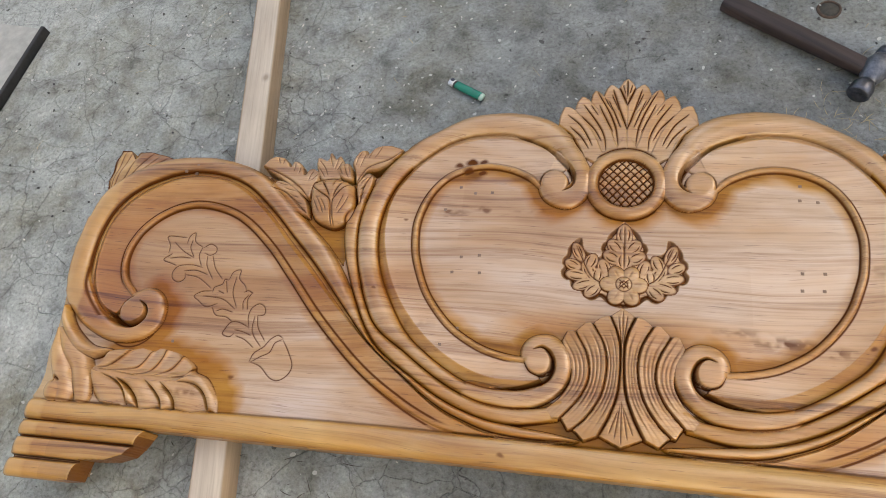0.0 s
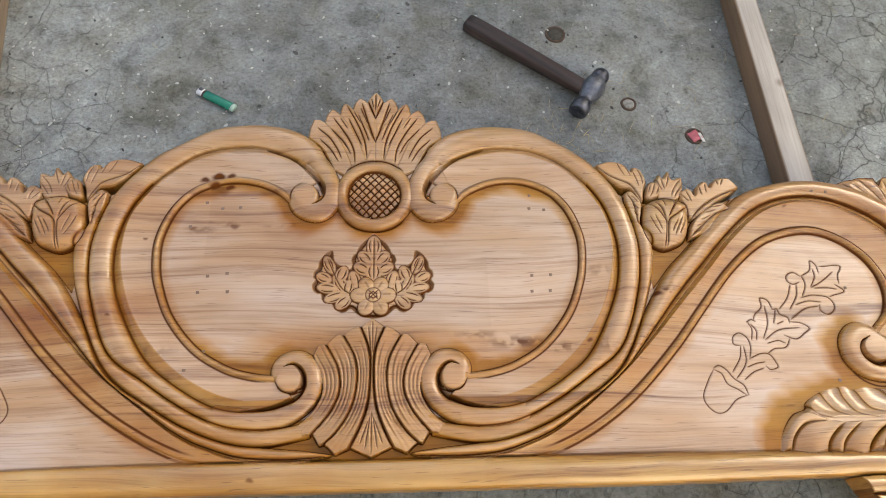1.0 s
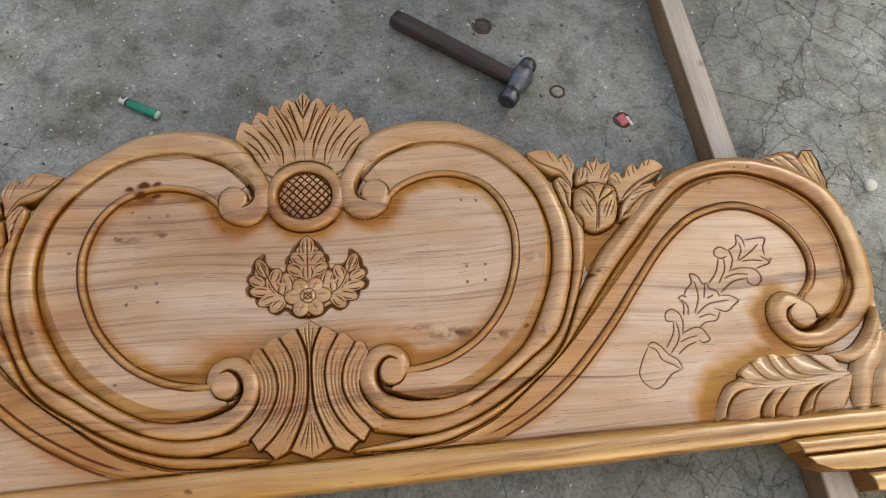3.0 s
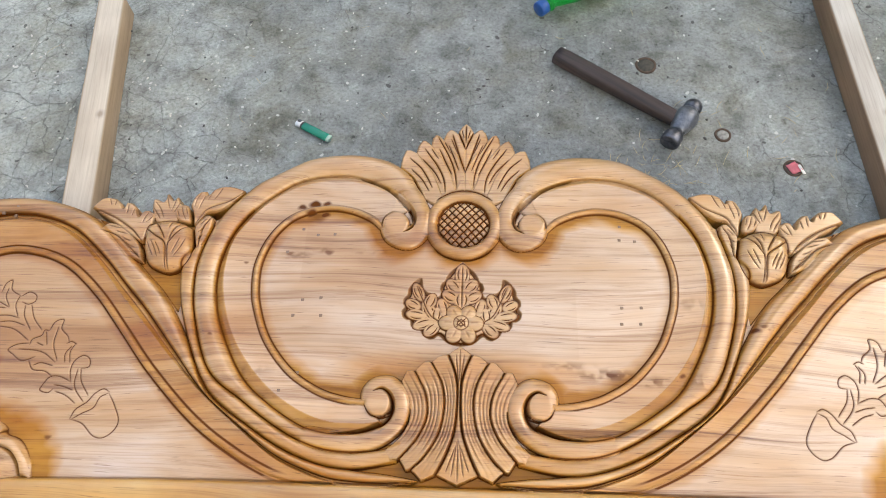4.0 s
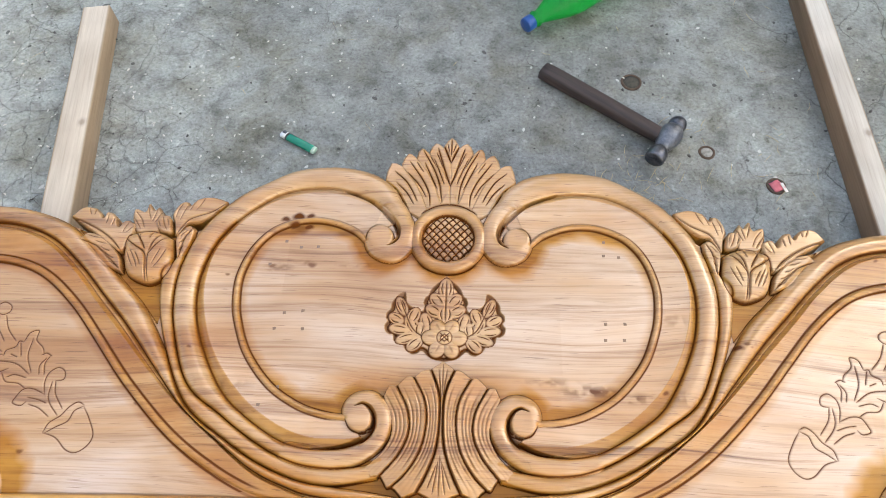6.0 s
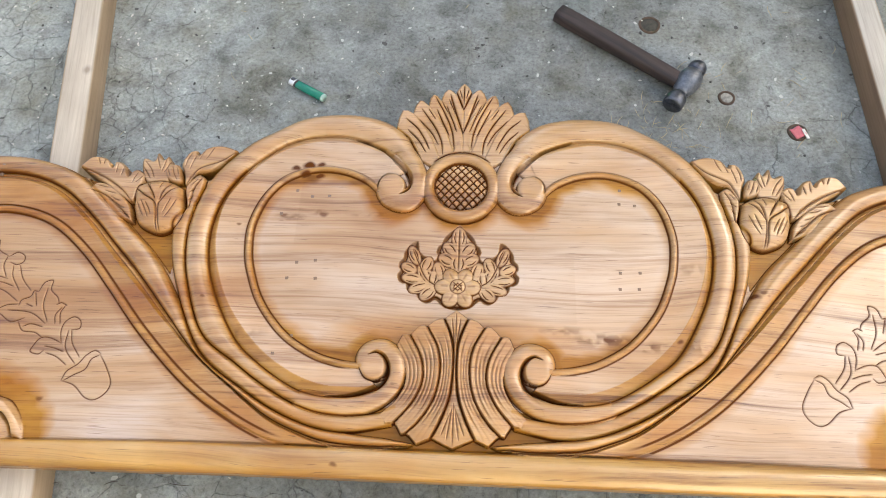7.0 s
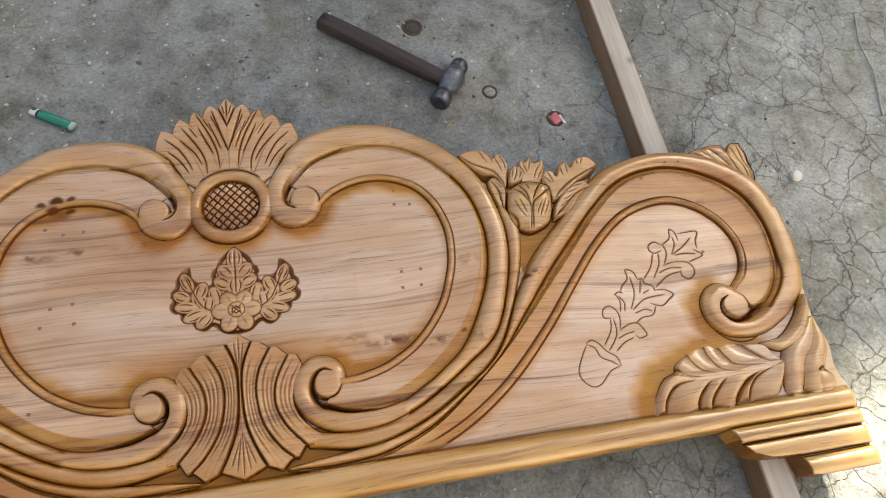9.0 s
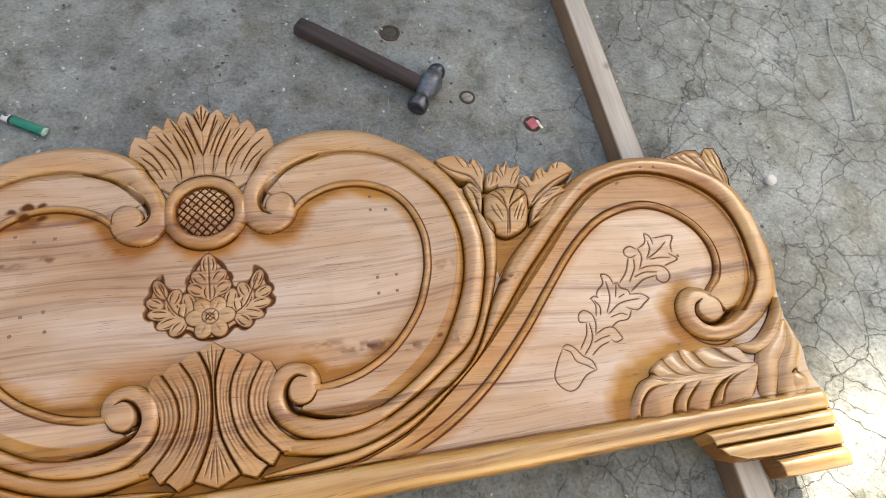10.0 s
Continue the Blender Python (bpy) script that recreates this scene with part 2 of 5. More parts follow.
    b = bump(n, l, p, math_node(n, l, "SUBTRACT", 1.0, cracks), 0.6, 0.003)
    b = bump(n, l, p, mottle, 0.5, 0.006, b)
    b = bump(n, l, p, lump, 0.75, 0.006, b)
    b = bump(n, l, p, crumb, 0.6, 0.003, b)
    bump(n, l, p, grit, 0.6, 0.0015, b)
    return m


def simple(name, col, rough=0.5, metal=0.0, grain=60.0, amount=0.25, **more):
    m, n, l, p = material(name)
    t = noise_tex(n, l, stretched(n, l, (1, 1, 1)), grain, 4, 0.6)
    lo, hi = tuple(v * (1 - amount) for v in col), tuple(min(1, v * (1 + amount)) for v in col)
    l.new(ramp(n, l, t, [(0.3, lo), (0.7, hi)]), p.inputs["Base Color"])
    l.new(ramp(n, l, t, [(0.3, (rough * 0.8,) * 3), (0.7, (min(1, rough * 1.2),) * 3)]), p.inputs["Roughness"])
    p.inputs["Metallic"].default_value = metal
    for k, v in more.items():
        p.inputs[k.replace("_", " ")].default_value = v
    bump(n, l, p, t, 0.15, 0.0008)
    return m


TEAK = carved_wood("varnished_teak", ((0.402, 0.226, 0.099), (0.484, 0.306, 0.170), (0.545, 0.396, 0.290), (0.588, 0.470, 0.400)), 0.9)
HONEY = carved_wood("honey_teak", ((0.34, 0.205, 0.08), (0.47, 0.31, 0.13), (0.55, 0.39, 0.175), (0.62, 0.46, 0.235)), 0.95)
CONCRETE = concrete()
# edge: colour multiplier that puts shade on the narrow faces
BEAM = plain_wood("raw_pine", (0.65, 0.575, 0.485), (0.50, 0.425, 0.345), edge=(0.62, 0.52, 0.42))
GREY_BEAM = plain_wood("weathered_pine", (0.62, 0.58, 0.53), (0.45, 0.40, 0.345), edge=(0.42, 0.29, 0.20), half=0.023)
DARK_HANDLE = plain_wood("grimy_handle", (0.074, 0.049, 0.045), (0.009, 0.007, 0.009), "x", 0.55)
STEEL = simple("worn_steel", (0.10, 0.105, 0.125), 0.36, 0.8, 90, 0.6)
RUBBED_STEEL = simple("rubbed_steel", (0.15, 0.16, 0.185), 0.42, 0.7, 120, 0.4)
PLUG = simple("dark_plug", (0.20, 0.12, 0.075), 0.6, 0, 300, 0.4)


# ---- building helpers ----
def finish(bm, name, mat, smooth=True):
    me = bpy.data.meshes.new(name)
    bm.to_mesh(me)
    bm.free()
    me.materials.append(mat)
    if smooth:
        me.shade_smooth()
    return me


def part(name, bm, mat, parent=None, label="", smooth=True):
    ob = new(name, finish(bm, name, mat, smooth))
    ob.parent = parent
    if label:
        ob["label"] = label
    return ob


def empty(name, m=None):
    ob = new(name)
    ob.empty_display_size = 0.05
    if m is not None:
        ob.matrix_world = m
    return ob


def box(bm, c, s, bevel=0.0, rot=None):
    r = bmesh.ops.create_cube(bm, size=1, matrix=Matrix.Translation(c) @ (rot or Matrix()) @ Matrix.Diagonal((*s, 1)))
    if bevel:
        es = list({e for v in r["verts"] for e in v.link_edges})
        bmesh.ops.bevel(bm, geom=es, offset=bevel, segments=2, profile=0.6, affect="EDGES")
    return bm


def lathe(bm, prof, seg=32, m=None):
    """Turn a profile of (radius, height) about z."""
    rings = []
    for r, z in prof:
        rings.append([bm.verts.new((r * math.cos(2 * math.pi * i / seg), r * math.sin(2 * math.pi * i / seg), z)) for i in range(seg)])
    for a, b in zip(rings, rings[1:]):
        for i in range(seg):
            bm.faces.new((a[i], a[(i + 1) % seg], b[(i + 1) % seg], b[i]))
    for ring, flip in ((rings[0], True), (rings[-1], False)):
        bm.faces.new(ring[::-1] if flip else ring)
    if m is not None:
        bmesh.ops.transform(bm, matrix=m, verts=[v for r in rings for v in r])
    return bm


# ---- setting ----
bm = bmesh.new()
bmesh.ops.create_grid(bm, x_segments=8, y_segments=8, size=60)
ground = part("ground", bm, CONCRETE, smooth=False)
tagged(ground, "grey cracked dusty concrete yard floor", "ground", kind="structure")

# plain unseen walls added to shape the light; the stepped top of the north one keeps the sun off all but a corner
def light_walls():
    plaster = simple("old_plaster", (0.30, 0.28, 0.25), 0.9, 0, 3, 0.2)
    # pale finish for the added wall that bounces sun onto the right end
    bounce_white = simple("bounce_white", (0.74, 0.71, 0.66), 0.9, 0, 3, 0.2)
    reach = math.cos(SUN_EL) / math.sin(SUN_EL)
    back = 4.5
    low = (back - 0.345) / (reach * math.sin(SUN_AZ))
    step = 0.905 + low * reach * math.cos(SUN_AZ)
    # the tall south-west block is added only to hide sky from the lower left
    for name, c, s in (("wall_north", ((0.5 + step) / 2, back + 0.15, 3.6), (step - 0.5, 0.3, 7.2)), ("wall_north_side", (-3.75, back + 0.15, 0.9), (8.5, 0.3, 1.8)), ("wall_north_low", ((step + 14) / 2, back + 0.15, low / 2), (14 - step, 0.3, low)),
                       ("wall_west", (-3.6, 1.2, 0.6), (0.2, 6.4, 1.2)), ("wall_east", (5.2, 0.9, 0.9), (0.2, 4.4, 1.8)), ("wall_south", (-1.35, -1.9, 1.5), (4.3, 0.2, 3.0)), ("bounce_wall", (2.85, -1.9, 1.5), (4.1, 0.2, 3.0)), ("sky_block_wall", (-2.0, -1.25, 2.2), (3.3, 0.2, 4.4))):
        lime = name == "bounce_wall"
        tagged(part(name, box(bmesh.new(), c, s), bounce_white if lime else plaster, smooth=False), "unseen pale wall added to bounce sunlight" if lime else "unseen plain wall added to shape the light", "wall", kind="structure")


light_walls()


# ---- the carved headboard: one relief, cut into its carved parts ----
STEP = 0.8                                   # millimetres between points of the relief
X0, X1, Y0, Y1 = 0.0, 872.0, 196.0, 918.0    # right half; the left half is its mirror
NX, NY = int((X1 - X0) / STEP) + 1, int((Y1 - Y0) / STEP) + 1
GX, GY = np.meshgrid(X0 + STEP * np.arange(NX), Y0 + STEP * np.arange(NY))
H = np.zeros((NY, NX))
L = np.ones((NY, NX), dtype=np.int16)
FACE_Z, BACK_Z = 0.080, 0.046


def nums(text):
    return [tuple(float(v) for v in p.split(",")) for p in text.split()]


def spline(pts, per=10):
    """A smooth line through the points."""
    if isinstance(pts, str):
        pts = nums(pts)
    p = np.array(pts, float)
    q = np.vstack([2 * p[0] - p[1], p, 2 * p[-1] - p[-2]])
    out = []
    t = np.linspace(0, 1, per, endpoint=False)[:, None]
    for i in range(1, len(q) - 2):
        a, b, c, d = q[i - 1], q[i], q[i + 1], q[i + 2]
        out.append(0.5 * (2 * b + (c - a) * t + (2 * a - 5 * b + 4 * c - d) * t ** 2 + (3 * b - a - 3 * c + d) * t ** 3))
    out.append(q[-2][None])
    return np.vstack(out)


def dist(path, rad):
    """Distance to a line and how far along it, for the points within rad."""
    D, U = np.full((NY, NX), 1e3), np.zeros((NY, NX))
    ln = np.hypot(*(path[1:] - path[:-1]).T)
    cum = np.concatenate([[0], np.cumsum(ln)])
    for i in range(len(path) - 1):
        a, b = path[i], path[i + 1]
        i0, i1 = int(max(0, (min(a[0], b[0]) - rad - X0) / STEP)), int(min(NX, (max(a[0], b[0]) + rad - X0) / STEP + 2))
        j0, j1 = int(max(0, (min(a[1], b[1]) - rad - Y0) / STEP)), int(min(NY, (max(a[1], b[1]) + rad - Y0) / STEP + 2))
        if i1 <= i0 or j1 <= j0:
            continue
        px, py = GX[j0:j1, i0:i1] - a[0], GY[j0:j1, i0:i1] - a[1]
        d = b - a
        t = np.clip((px * d[0] + py * d[1]) / max(d @ d, 1e-9), 0, 1)
        e = np.hypot(px - t * d[0], py - t * d[1])
        w = D[j0:j1, i0:i1]
        k = e < w
        w[k] = e[k]
        U[j0:j1, i0:i1][k] = ((cum[i] + t * ln[i]) / cum[-1])[k]
    return D, U


def inside(poly):
    """Which points lie in a closed outline."""
    p = np.array(poly, float)
    flips = np.zeros((NY, NX + 1), dtype=np.int8)
    rows = Y0 + STEP * np.arange(NY)
    for a, b in zip(p, np.roll(p, -1, axis=0)):
        lo, hi = (a, b) if a[1] < b[1] else (b, a)
        js = np.nonzero((rows >= lo[1]) & (rows < hi[1]))[0]
        if len(js) == 0:
            continue
        xc = lo[0] + (rows[js] - lo[1]) * (hi[0] - lo[0]) / (hi[1] - lo[1])
        k = np.clip(np.ceil((xc - X0) / STEP), 0, NX).astype(int)
        np.add.at(flips, (js, k), 1)
    return (np.cumsum(flips[:, :NX], axis=1) % 2) == 1


def band(P, Q, shape, label, rad=70):
    """Fill between two lines with a moulding; shape gives its height from P (0) to Q (1)."""
    m = inside(np.vstack([P, Q[::-1]]))
    dp, dq = dist(P, rad)[0], dist(Q, rad)[0]
    u = (dp / (dp + dq + 1e-9))[m]
    H[m], L[m] = shape(u), label
    MASK[m] = True
    share = np.full((NY, NX), 9.0)
    share[m] = u
    return share


def roll(path, w, h, label, base=0.0, power=0.55, taper=None):
    """A rounded rod along a line."""
    D, U = dist(path, max(w) + 1 if isinstance(w, tuple) else w + 1)
    ww = np.interp(U, np.linspace(0, 1, len(w)), w) if isinstance(w, tuple) else w
    hh = np.interp(U, np.linspace(0, 1, len(h)), h) if isinstance(h, tuple) else h
    v = np.clip(1 - (D / ww) ** 2, 0, 1)
    top = base + hh * v ** power
    m = (v > 0) & (top > H)
    H[m], L[m] = top[m], label
    MASK[v > 0] = True


def disc(c, r, h, label, base=0.0, power=0.35, squash=1.0):
    D = np.hypot(GX - c[0], (GY - c[1]) / squash)
    v = np.clip(1 - (D / r) ** 2, 0, 1)
    top = base + h * v ** power
    m = (v > 0) & (top > H)
    H[m], L[m] = top[m], label
    MASK[v > 0] = True


def slab(poly, h, label, edge=6.0, base=0.0, cover=True):
    """A raised leaf or plate with rounded edges."""
    p = np.array(poly, float)
    m = inside(p)
    D, _ = dist(np.vstack([p, p[:1]]), edge + 1)
    t = np.clip(D / edge, 0, 1)
    top = base + h * np.sqrt(np.clip(1 - (1 - t) ** 2, 0, 1))
    k = m & (top > H) if cover else m
    H[k], L[k] = top[k], label
    MASK[m] = True
    return m


def groove(path, w, depth, sharp=1.0, dark=None):
    """A cut along a line, running out at both ends."""
    D, U = dist(path, (max(w) if isinstance(w, tuple) else w) + 1)
    ww = np.maximum(np.interp(U, np.linspace(0, 1, len(w)), w), 0.3) if isinstance(w, tuple) else w
    fade = np.clip(np.minimum(U, 1 - U) * 8 + 0.25, 0, 1)
    cut = np.clip(1 - D / ww, 0, 1) ** sharp * depth * fade
    H[:] -= cut
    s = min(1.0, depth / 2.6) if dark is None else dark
    # the cut is coloured dark, stain and shade in one
    GRIME_SHADE[:] = np.maximum(GRIME_SHADE, np.clip(1.3 - D / (ww * 0.62), 0, 1) * s * np.sqrt(fade))


def dark_line(path, off, w, s):
    """A dark line in the quirk beside a moulding."""
    d, u = dist(path, off + w + 1)
    GRIME_SHADE[:] = np.maximum(GRIME_SHADE, s * np.clip(1.3 * (1 - np.abs(d - off) / w), 0, 1) * np.clip(np.minimum(u, 1 - u) * 25 - 0.3, 0, 1))


def petal(c, length, width, angle, h, label, base=0.0, power=0.45, line=0.75):
    a = radians(angle)
    dx, dy = GX - c[0], GY - c[1]
    u, v = dx * math.cos(a) + dy * math.sin(a), -dx * math.sin(a) + dy * math.cos(a)
    q = np.clip(1 - (u / length) ** 2 - (v / width) ** 2, 0, 1)
    top = base + h * q ** power
    m = (q > 0) & (top > H)
    H[m], L[m] = top[m], label
    MASK[q > 0] = True
    edge = np.clip(1.2 - q / (3.6 / min(length, width)), 0, 1)
    GRIME_SHADE[m] = (line * edge)[m]


MASK = np.zeros((NY, NX), dtype=bool)
SUB = np.zeros((NY, NX), dtype=int)          # the pieces within a part
# amber stain, and a second map for grime plus shade painted into creases
STAIN, GRIME_SHADE = np.zeros((NY, NX)), np.zeros((NY, NX))
(BOARD, BEAD, BAND, ROLL, ROLL2, SWEEP, BAND2, BEAD2, VOLUTE, CROWN, RING, LATTICE, FAN, EMBLEM, FLOWER, BULB, TULIP,
 ACANTHUS, CURL, CORNER, RAIL, FOOT) = range(1, 23)

# the lines of the scrollwork
A = spline("125,702 144,719 175,733 209,738 243,732 275,714 298,682 310,640 309,600 301,565 280,518 242,473 200,446 163,434 128,430")
B = spline("104,756 124,766 159,779 203,787 254,777 295,755 333,711 353,665 354,605 335,540 304,487 264,446 219,417 178,403 141,401 122,402 106,405")
CIN = spline("108,766 124,776 159,790 194,796 246,791 296,765 342,712 362,656 364,600 348,538 308,465 269,429 216,397 176,386 139,388 118,395 103,403")
COUT = spline("70,766 86,796 106,815 130,828 161,836 196,838 240,832 274,817 331,777 376,718 393,665 397,615 386,552 352,471 301,429 246,393 196,370 151,363 122,365")
CLOW = spline("393,665 397,615 386,552 352,471 301,429 246,393 196,370 151,363 107,367 78,376")
GOUT = spline("405,662 419,629 411,577 384,507 343,436 277,388 226,361 178,345 133,342 80,352")
DOUT = spline("806,440 846,478 856,535 858,595 846,660 800,707 744,731 683,738 630,731 574,711 530,675 478,625 430,577 384,507 343,436 277,388 226,361 178,346 133,340 90,336 50,330")
E = spline("747,456 770,466 788,484 803,514 810,552 807,600 783,646 737,680 691,696 639,693 593,673 542,630 496,581 447,530 394,475 342,427 256,360 200,334 160,323 110,321 60,326")
F = spline("731,489 756,515 766,554 754,596 720,631 675,649 624,644 579,624 529,582 482,530 426,466 361,403 304,362 252,336 213,324")

# the board itself
body = nums("0,287 420,287 640,291 846,292 847,312 838,335 836,355 843,390 842,420 844,450 850,490 857,560 858,600 845,660 800,706 744,731 683,737 630,731 574,711"
            " 540,700 500,700 470,700 430,700 400,700 376,717 331,776 274,816 240,831 196,837 161,836 104,813 60,770 0,770")
slab(body, 0.0, BOARD)
MASK |= inside(body)
k = inside(nums("390,720 405,640 411,556 440,590 520,668 560,705 500,705 430,705"))
H[k] = -3.0

# mouldings from the centre outwards
cup = lambda u: np.sqrt(np.clip(4 * u * (1 - u), 0, 1))
band(E, F, lambda u: 7.6 - 5.4 * u ** 0.75, BAND2)
quirk = band(DOUT, E, lambda u: np.where(u < 0.70, 0.4 + 12.2 * cup(np.clip(u / 0.70, 0, 1)), 0.4 + 8.0 * np.clip((u - 0.70) / 0.28, 0, 1) ** 0.9 - 2.6 * np.clip((u - 0.84) / 0.012, 0, 1) * np.clip((1.0 - u) / 0.12, 0, 1)), SWEEP)
GRIME_SHADE = np.maximum(GRIME_SHADE, np.maximum(0.95 * np.clip(1.25 - np.abs(quirk - 0.70) / 0.05, 0, 1), 0.4 * np.clip(1.2 - np.abs(quirk - 0.86) / 0.022, 0, 1)))
band(CLOW, GOUT, lambda u: 0.4 + 9.6 * cup(u), ROLL2)
band(B, A, lambda u: 6.8 - 4.4 * u ** 0.75, BAND)
quirk_in = band(CIN, B, lambda u: 0.4 + 6.4 * np.clip(u / 0.88, 0, 1) ** 0.8, BAND)
band(COUT, CIN, lambda u: 0.4 + 12.2 * cup(u), ROLL)
roll(A, 4.6, 6.8, BEAD, 0.0)
roll(F, (4.8, 5.2, 5.2, 5.2, 5.0, 1.5), (6.8, 6.8, 6.8, 6.8, 6.0, 1.0), BEAD2, 0.0)


disc((108, 751), 25, 4.6, BAND, 0.0, 0.15)


def volute(path, w, h, label, eye, r, crescent, cw, under):
    """A roll curling in to a flat round eye, with the cut between them."""
    P = spline(path)
    roll(P, w, h, label, 0.0, 0.42)
    D = np.hypot(GX - eye[0], GY - eye[1])
    k = D < r
    H[k], L[k] = (np.maximum(H, 11.8 - 3.4 * (D / r) ** 8))[k], VOLUTE
    MASK[k] = True
    groove(spline(crescent), cw, 9.0, 0.6, 1.0)
    groove(spline(under), (0.6, 1.5, 1.7, 1.4, 0.6), 3.2, 0.8, 0.9)


volute("200,381 146,375 110,382 87,398 77,420 81,440 96,453 112,450 118,440 111,431", (15, 15.5, 15, 13.5, 12.5, 12, 12, 14, 17, 18), (12.6, 12.6, 12.6, 12.4, 12, 12, 12, 11.8, 11.8, 11.8), ROLL,
       (110, 430), 18.5, "118,445 107,449 97,444 91,432 92,417 99,405 113,397 140,389 170,387", (0.6, 2.2, 3.6, 4.6, 4.4, 3.6, 3.0, 2.2, 1.6), "92,418 98,413 107,410 121,415 130,428")
volute("212,816 170,814 134,803 102,784 77,755 65,724 68,700 84,685 102,691 109,702 105,709", (20.5, 21.5, 22.5, 20, 16, 14, 13.5, 15, 18, 20, 20), (12.6, 12.6, 12.6, 12.6, 12.4, 12.2, 12, 11.8, 11.8, 11.8, 11.8), ROLL,
       (105, 709), 20.5, "170,793 132,778 110,762 93,746 82,732 77,717 80,703 92,693", (1.4, 1.6, 2.4, 3.8, 4.8, 4.4, 3.0, 0.8), "104,731 114,730 123,722 127,711 126,703")
volute("846,610 845,552 832,503 802,461 768,437 735,425 702,429 685,449 688,470 703,480 716,474 719,462", (13, 14, 17, 20, 21, 19, 16, 13.5, 13, 16, 20, 22), (12, 12, 12, 12.4, 12.6, 12.6, 12.4, 12, 12, 11.8, 11.8, 11.8), SWEEP,
       (719, 461), 22.0, "712,477 701,470 697,458 702,446 717,438 737,442 751,451 768,460", (0.6, 2.4, 4.2, 5.0, 4.8, 4.4, 3.6, 1.6), "742,456 743,466 739,476 731,482 724,484")

# rail along the foot of the board
slim = np.interp(GX, (380, 680), (18.5, 14.5))          # it thins towards the ends
k = (np.abs(GY - 304.5) < slim + 0.8) & (GX < 848)
v = np.clip(1 - ((GY - 304.5) / slim) ** 2, 0, 1)
H[k], L[k] = np.maximum(H, 1.0 + 10.0 * v ** 0.5)[k], RAIL
MASK[k] = True
groove(np.array([(-20.0, 324.0), (380.0, 324.0), (680.0, 320.0), (846.0, 320.0)]), 2.2, 1.8, 1.0, 0.6)

# stepped plinth block at the end
foot = inside(nums("646,287 656,268 668,252 692,243 733,240 738,212 760,209 843,209 845,240 847,290"))
MASK |= foot
for y0, y1, h, b in ((266, 288, 10, 0), (239, 265, 6, 2), (209, 235, 10, 0)):
    k = foot & (GY >= y0) & (GY < y1)
    v = np.clip(1 - ((GY - (y0 + y1) / 2) / ((y1 - y0) / 2 + 0.5)) ** 2, 0, 1)
    H[k], L[k] = (b + h * v ** 0.5)[k], FOOT
k = foot & (GY >= 235) & (GY < 239)
H[k], L[k] = -3.0, FOOT
k = foot & (GY >= 264) & (GY < 267)
H[k], L[k] = -1.0, FOOT

for lab in (RAIL, FOOT):       # ends rounded over
    k = (L == lab) & (GX > 834)
    H[k] -= (10 * (np.clip(GX - 834, 0, 14) / 13) ** 2)[k]

# crown of feather leaves over the ring
crown = nums("-1,906 6,899 14,884 20,890 26,893 33,884 37,871 44,879 50,882 55,873 57,861 65,868 71,870 78,858 81,845 90,850 98,850 104,832 106,812 84,797 62,755 40,740 -1,740")
slab(crown, 7.0, CROWN, 2.6, -2.0)
seams = [spline(t) for t in ("0,900 0,870 0,849", "14,884 6,866 0,849", "38,872 15,838 0,806", "58,861 31,820 14,772", "82,845 54,806 34,758", "106,815 80,796 58,750")]
for i, (P, Q) in enumerate(zip(seams, seams[1:])):       # every leaf dips towards the one that overlaps it
    m = inside(np.vstack([P, Q[::-1]])) & (L == CROWN)
    dp, dq = dist(P, 40)[0], dist(Q, 40)[0]
    u = dp / (dp + dq + 1e-9)
    H[m] += (0.7 * np.sin(np.pi * u) - 1.9 * u)[m]
    SUB[m] = i + 1
for t, w in (("12,886 5,866 -1,850", 2.6), ("22,881 15,856 7,829 -1,805", 2.4), ("24,872 18,857 13,843", 1.5), ("28,860 18,833 10,809", 1.7), ("46,876 28,840 17,808 13,777", 2.0), ("43,852 30,822 21,801", 1.7), ("35,866 23,842", 1.3),
             ("67,852 46,820 34,793 31,767", 2.0), ("70,832 50,808 38,785", 1.7), ("91,833 72,815 59,793 52,776", 1.9), ("87,812 70,794 57,771", 1.7), ("56,852 44,832", 1.3), ("0,899 0,868", 1.5), ("7,890 3,873", 1.3)):
    groove(spline(t), (w * 0.7, w, w * 0.9, w * 0.5), 3.2, 0.9, 1.0)

# ring with its cross-cut button
D = np.hypot(GX, GY - 711)
k = D < 41
H[k], L[k] = (-1.5 + 6.5 * np.sqrt(np.clip(1 - (D / 44) ** 2, 0, 1)))[k], LATTICE
for s in (1, -1):
    q = (GX * 0.80 + s * (GY - 711) * 0.72) / 9.9
    g = np.abs(q - np.round(q)) * 9.9
    H[k] -= (2.6 * np.clip(1.3 - g / 1.25, 0, 1))[k]
    GRIME_SHADE[k] = np.maximum(GRIME_SHADE, 0.95 * np.clip(1.4 - g / 1.2, 0, 1))[k]
roll(np.array([(49.5 * math.sin(a), 711 + 49.5 * math.cos(a)) for a in np.linspace(-0.3, math.pi + 0.3, 90)]), 10.5, 12.0, RING, -0.5)

for r, a0, a1 in ((60.5, -0.5, 0.8), (60.5, math.pi - 0.8, math.pi + 0.5), (40.0, -0.5, math.pi + 0.5)):
    groove(np.array([(r * math.sin(a), 711 + r * math.cos(a)) for a in np.linspace(a0, a1, 60)]), 2.2, 2.4, 1.0, 0.95)

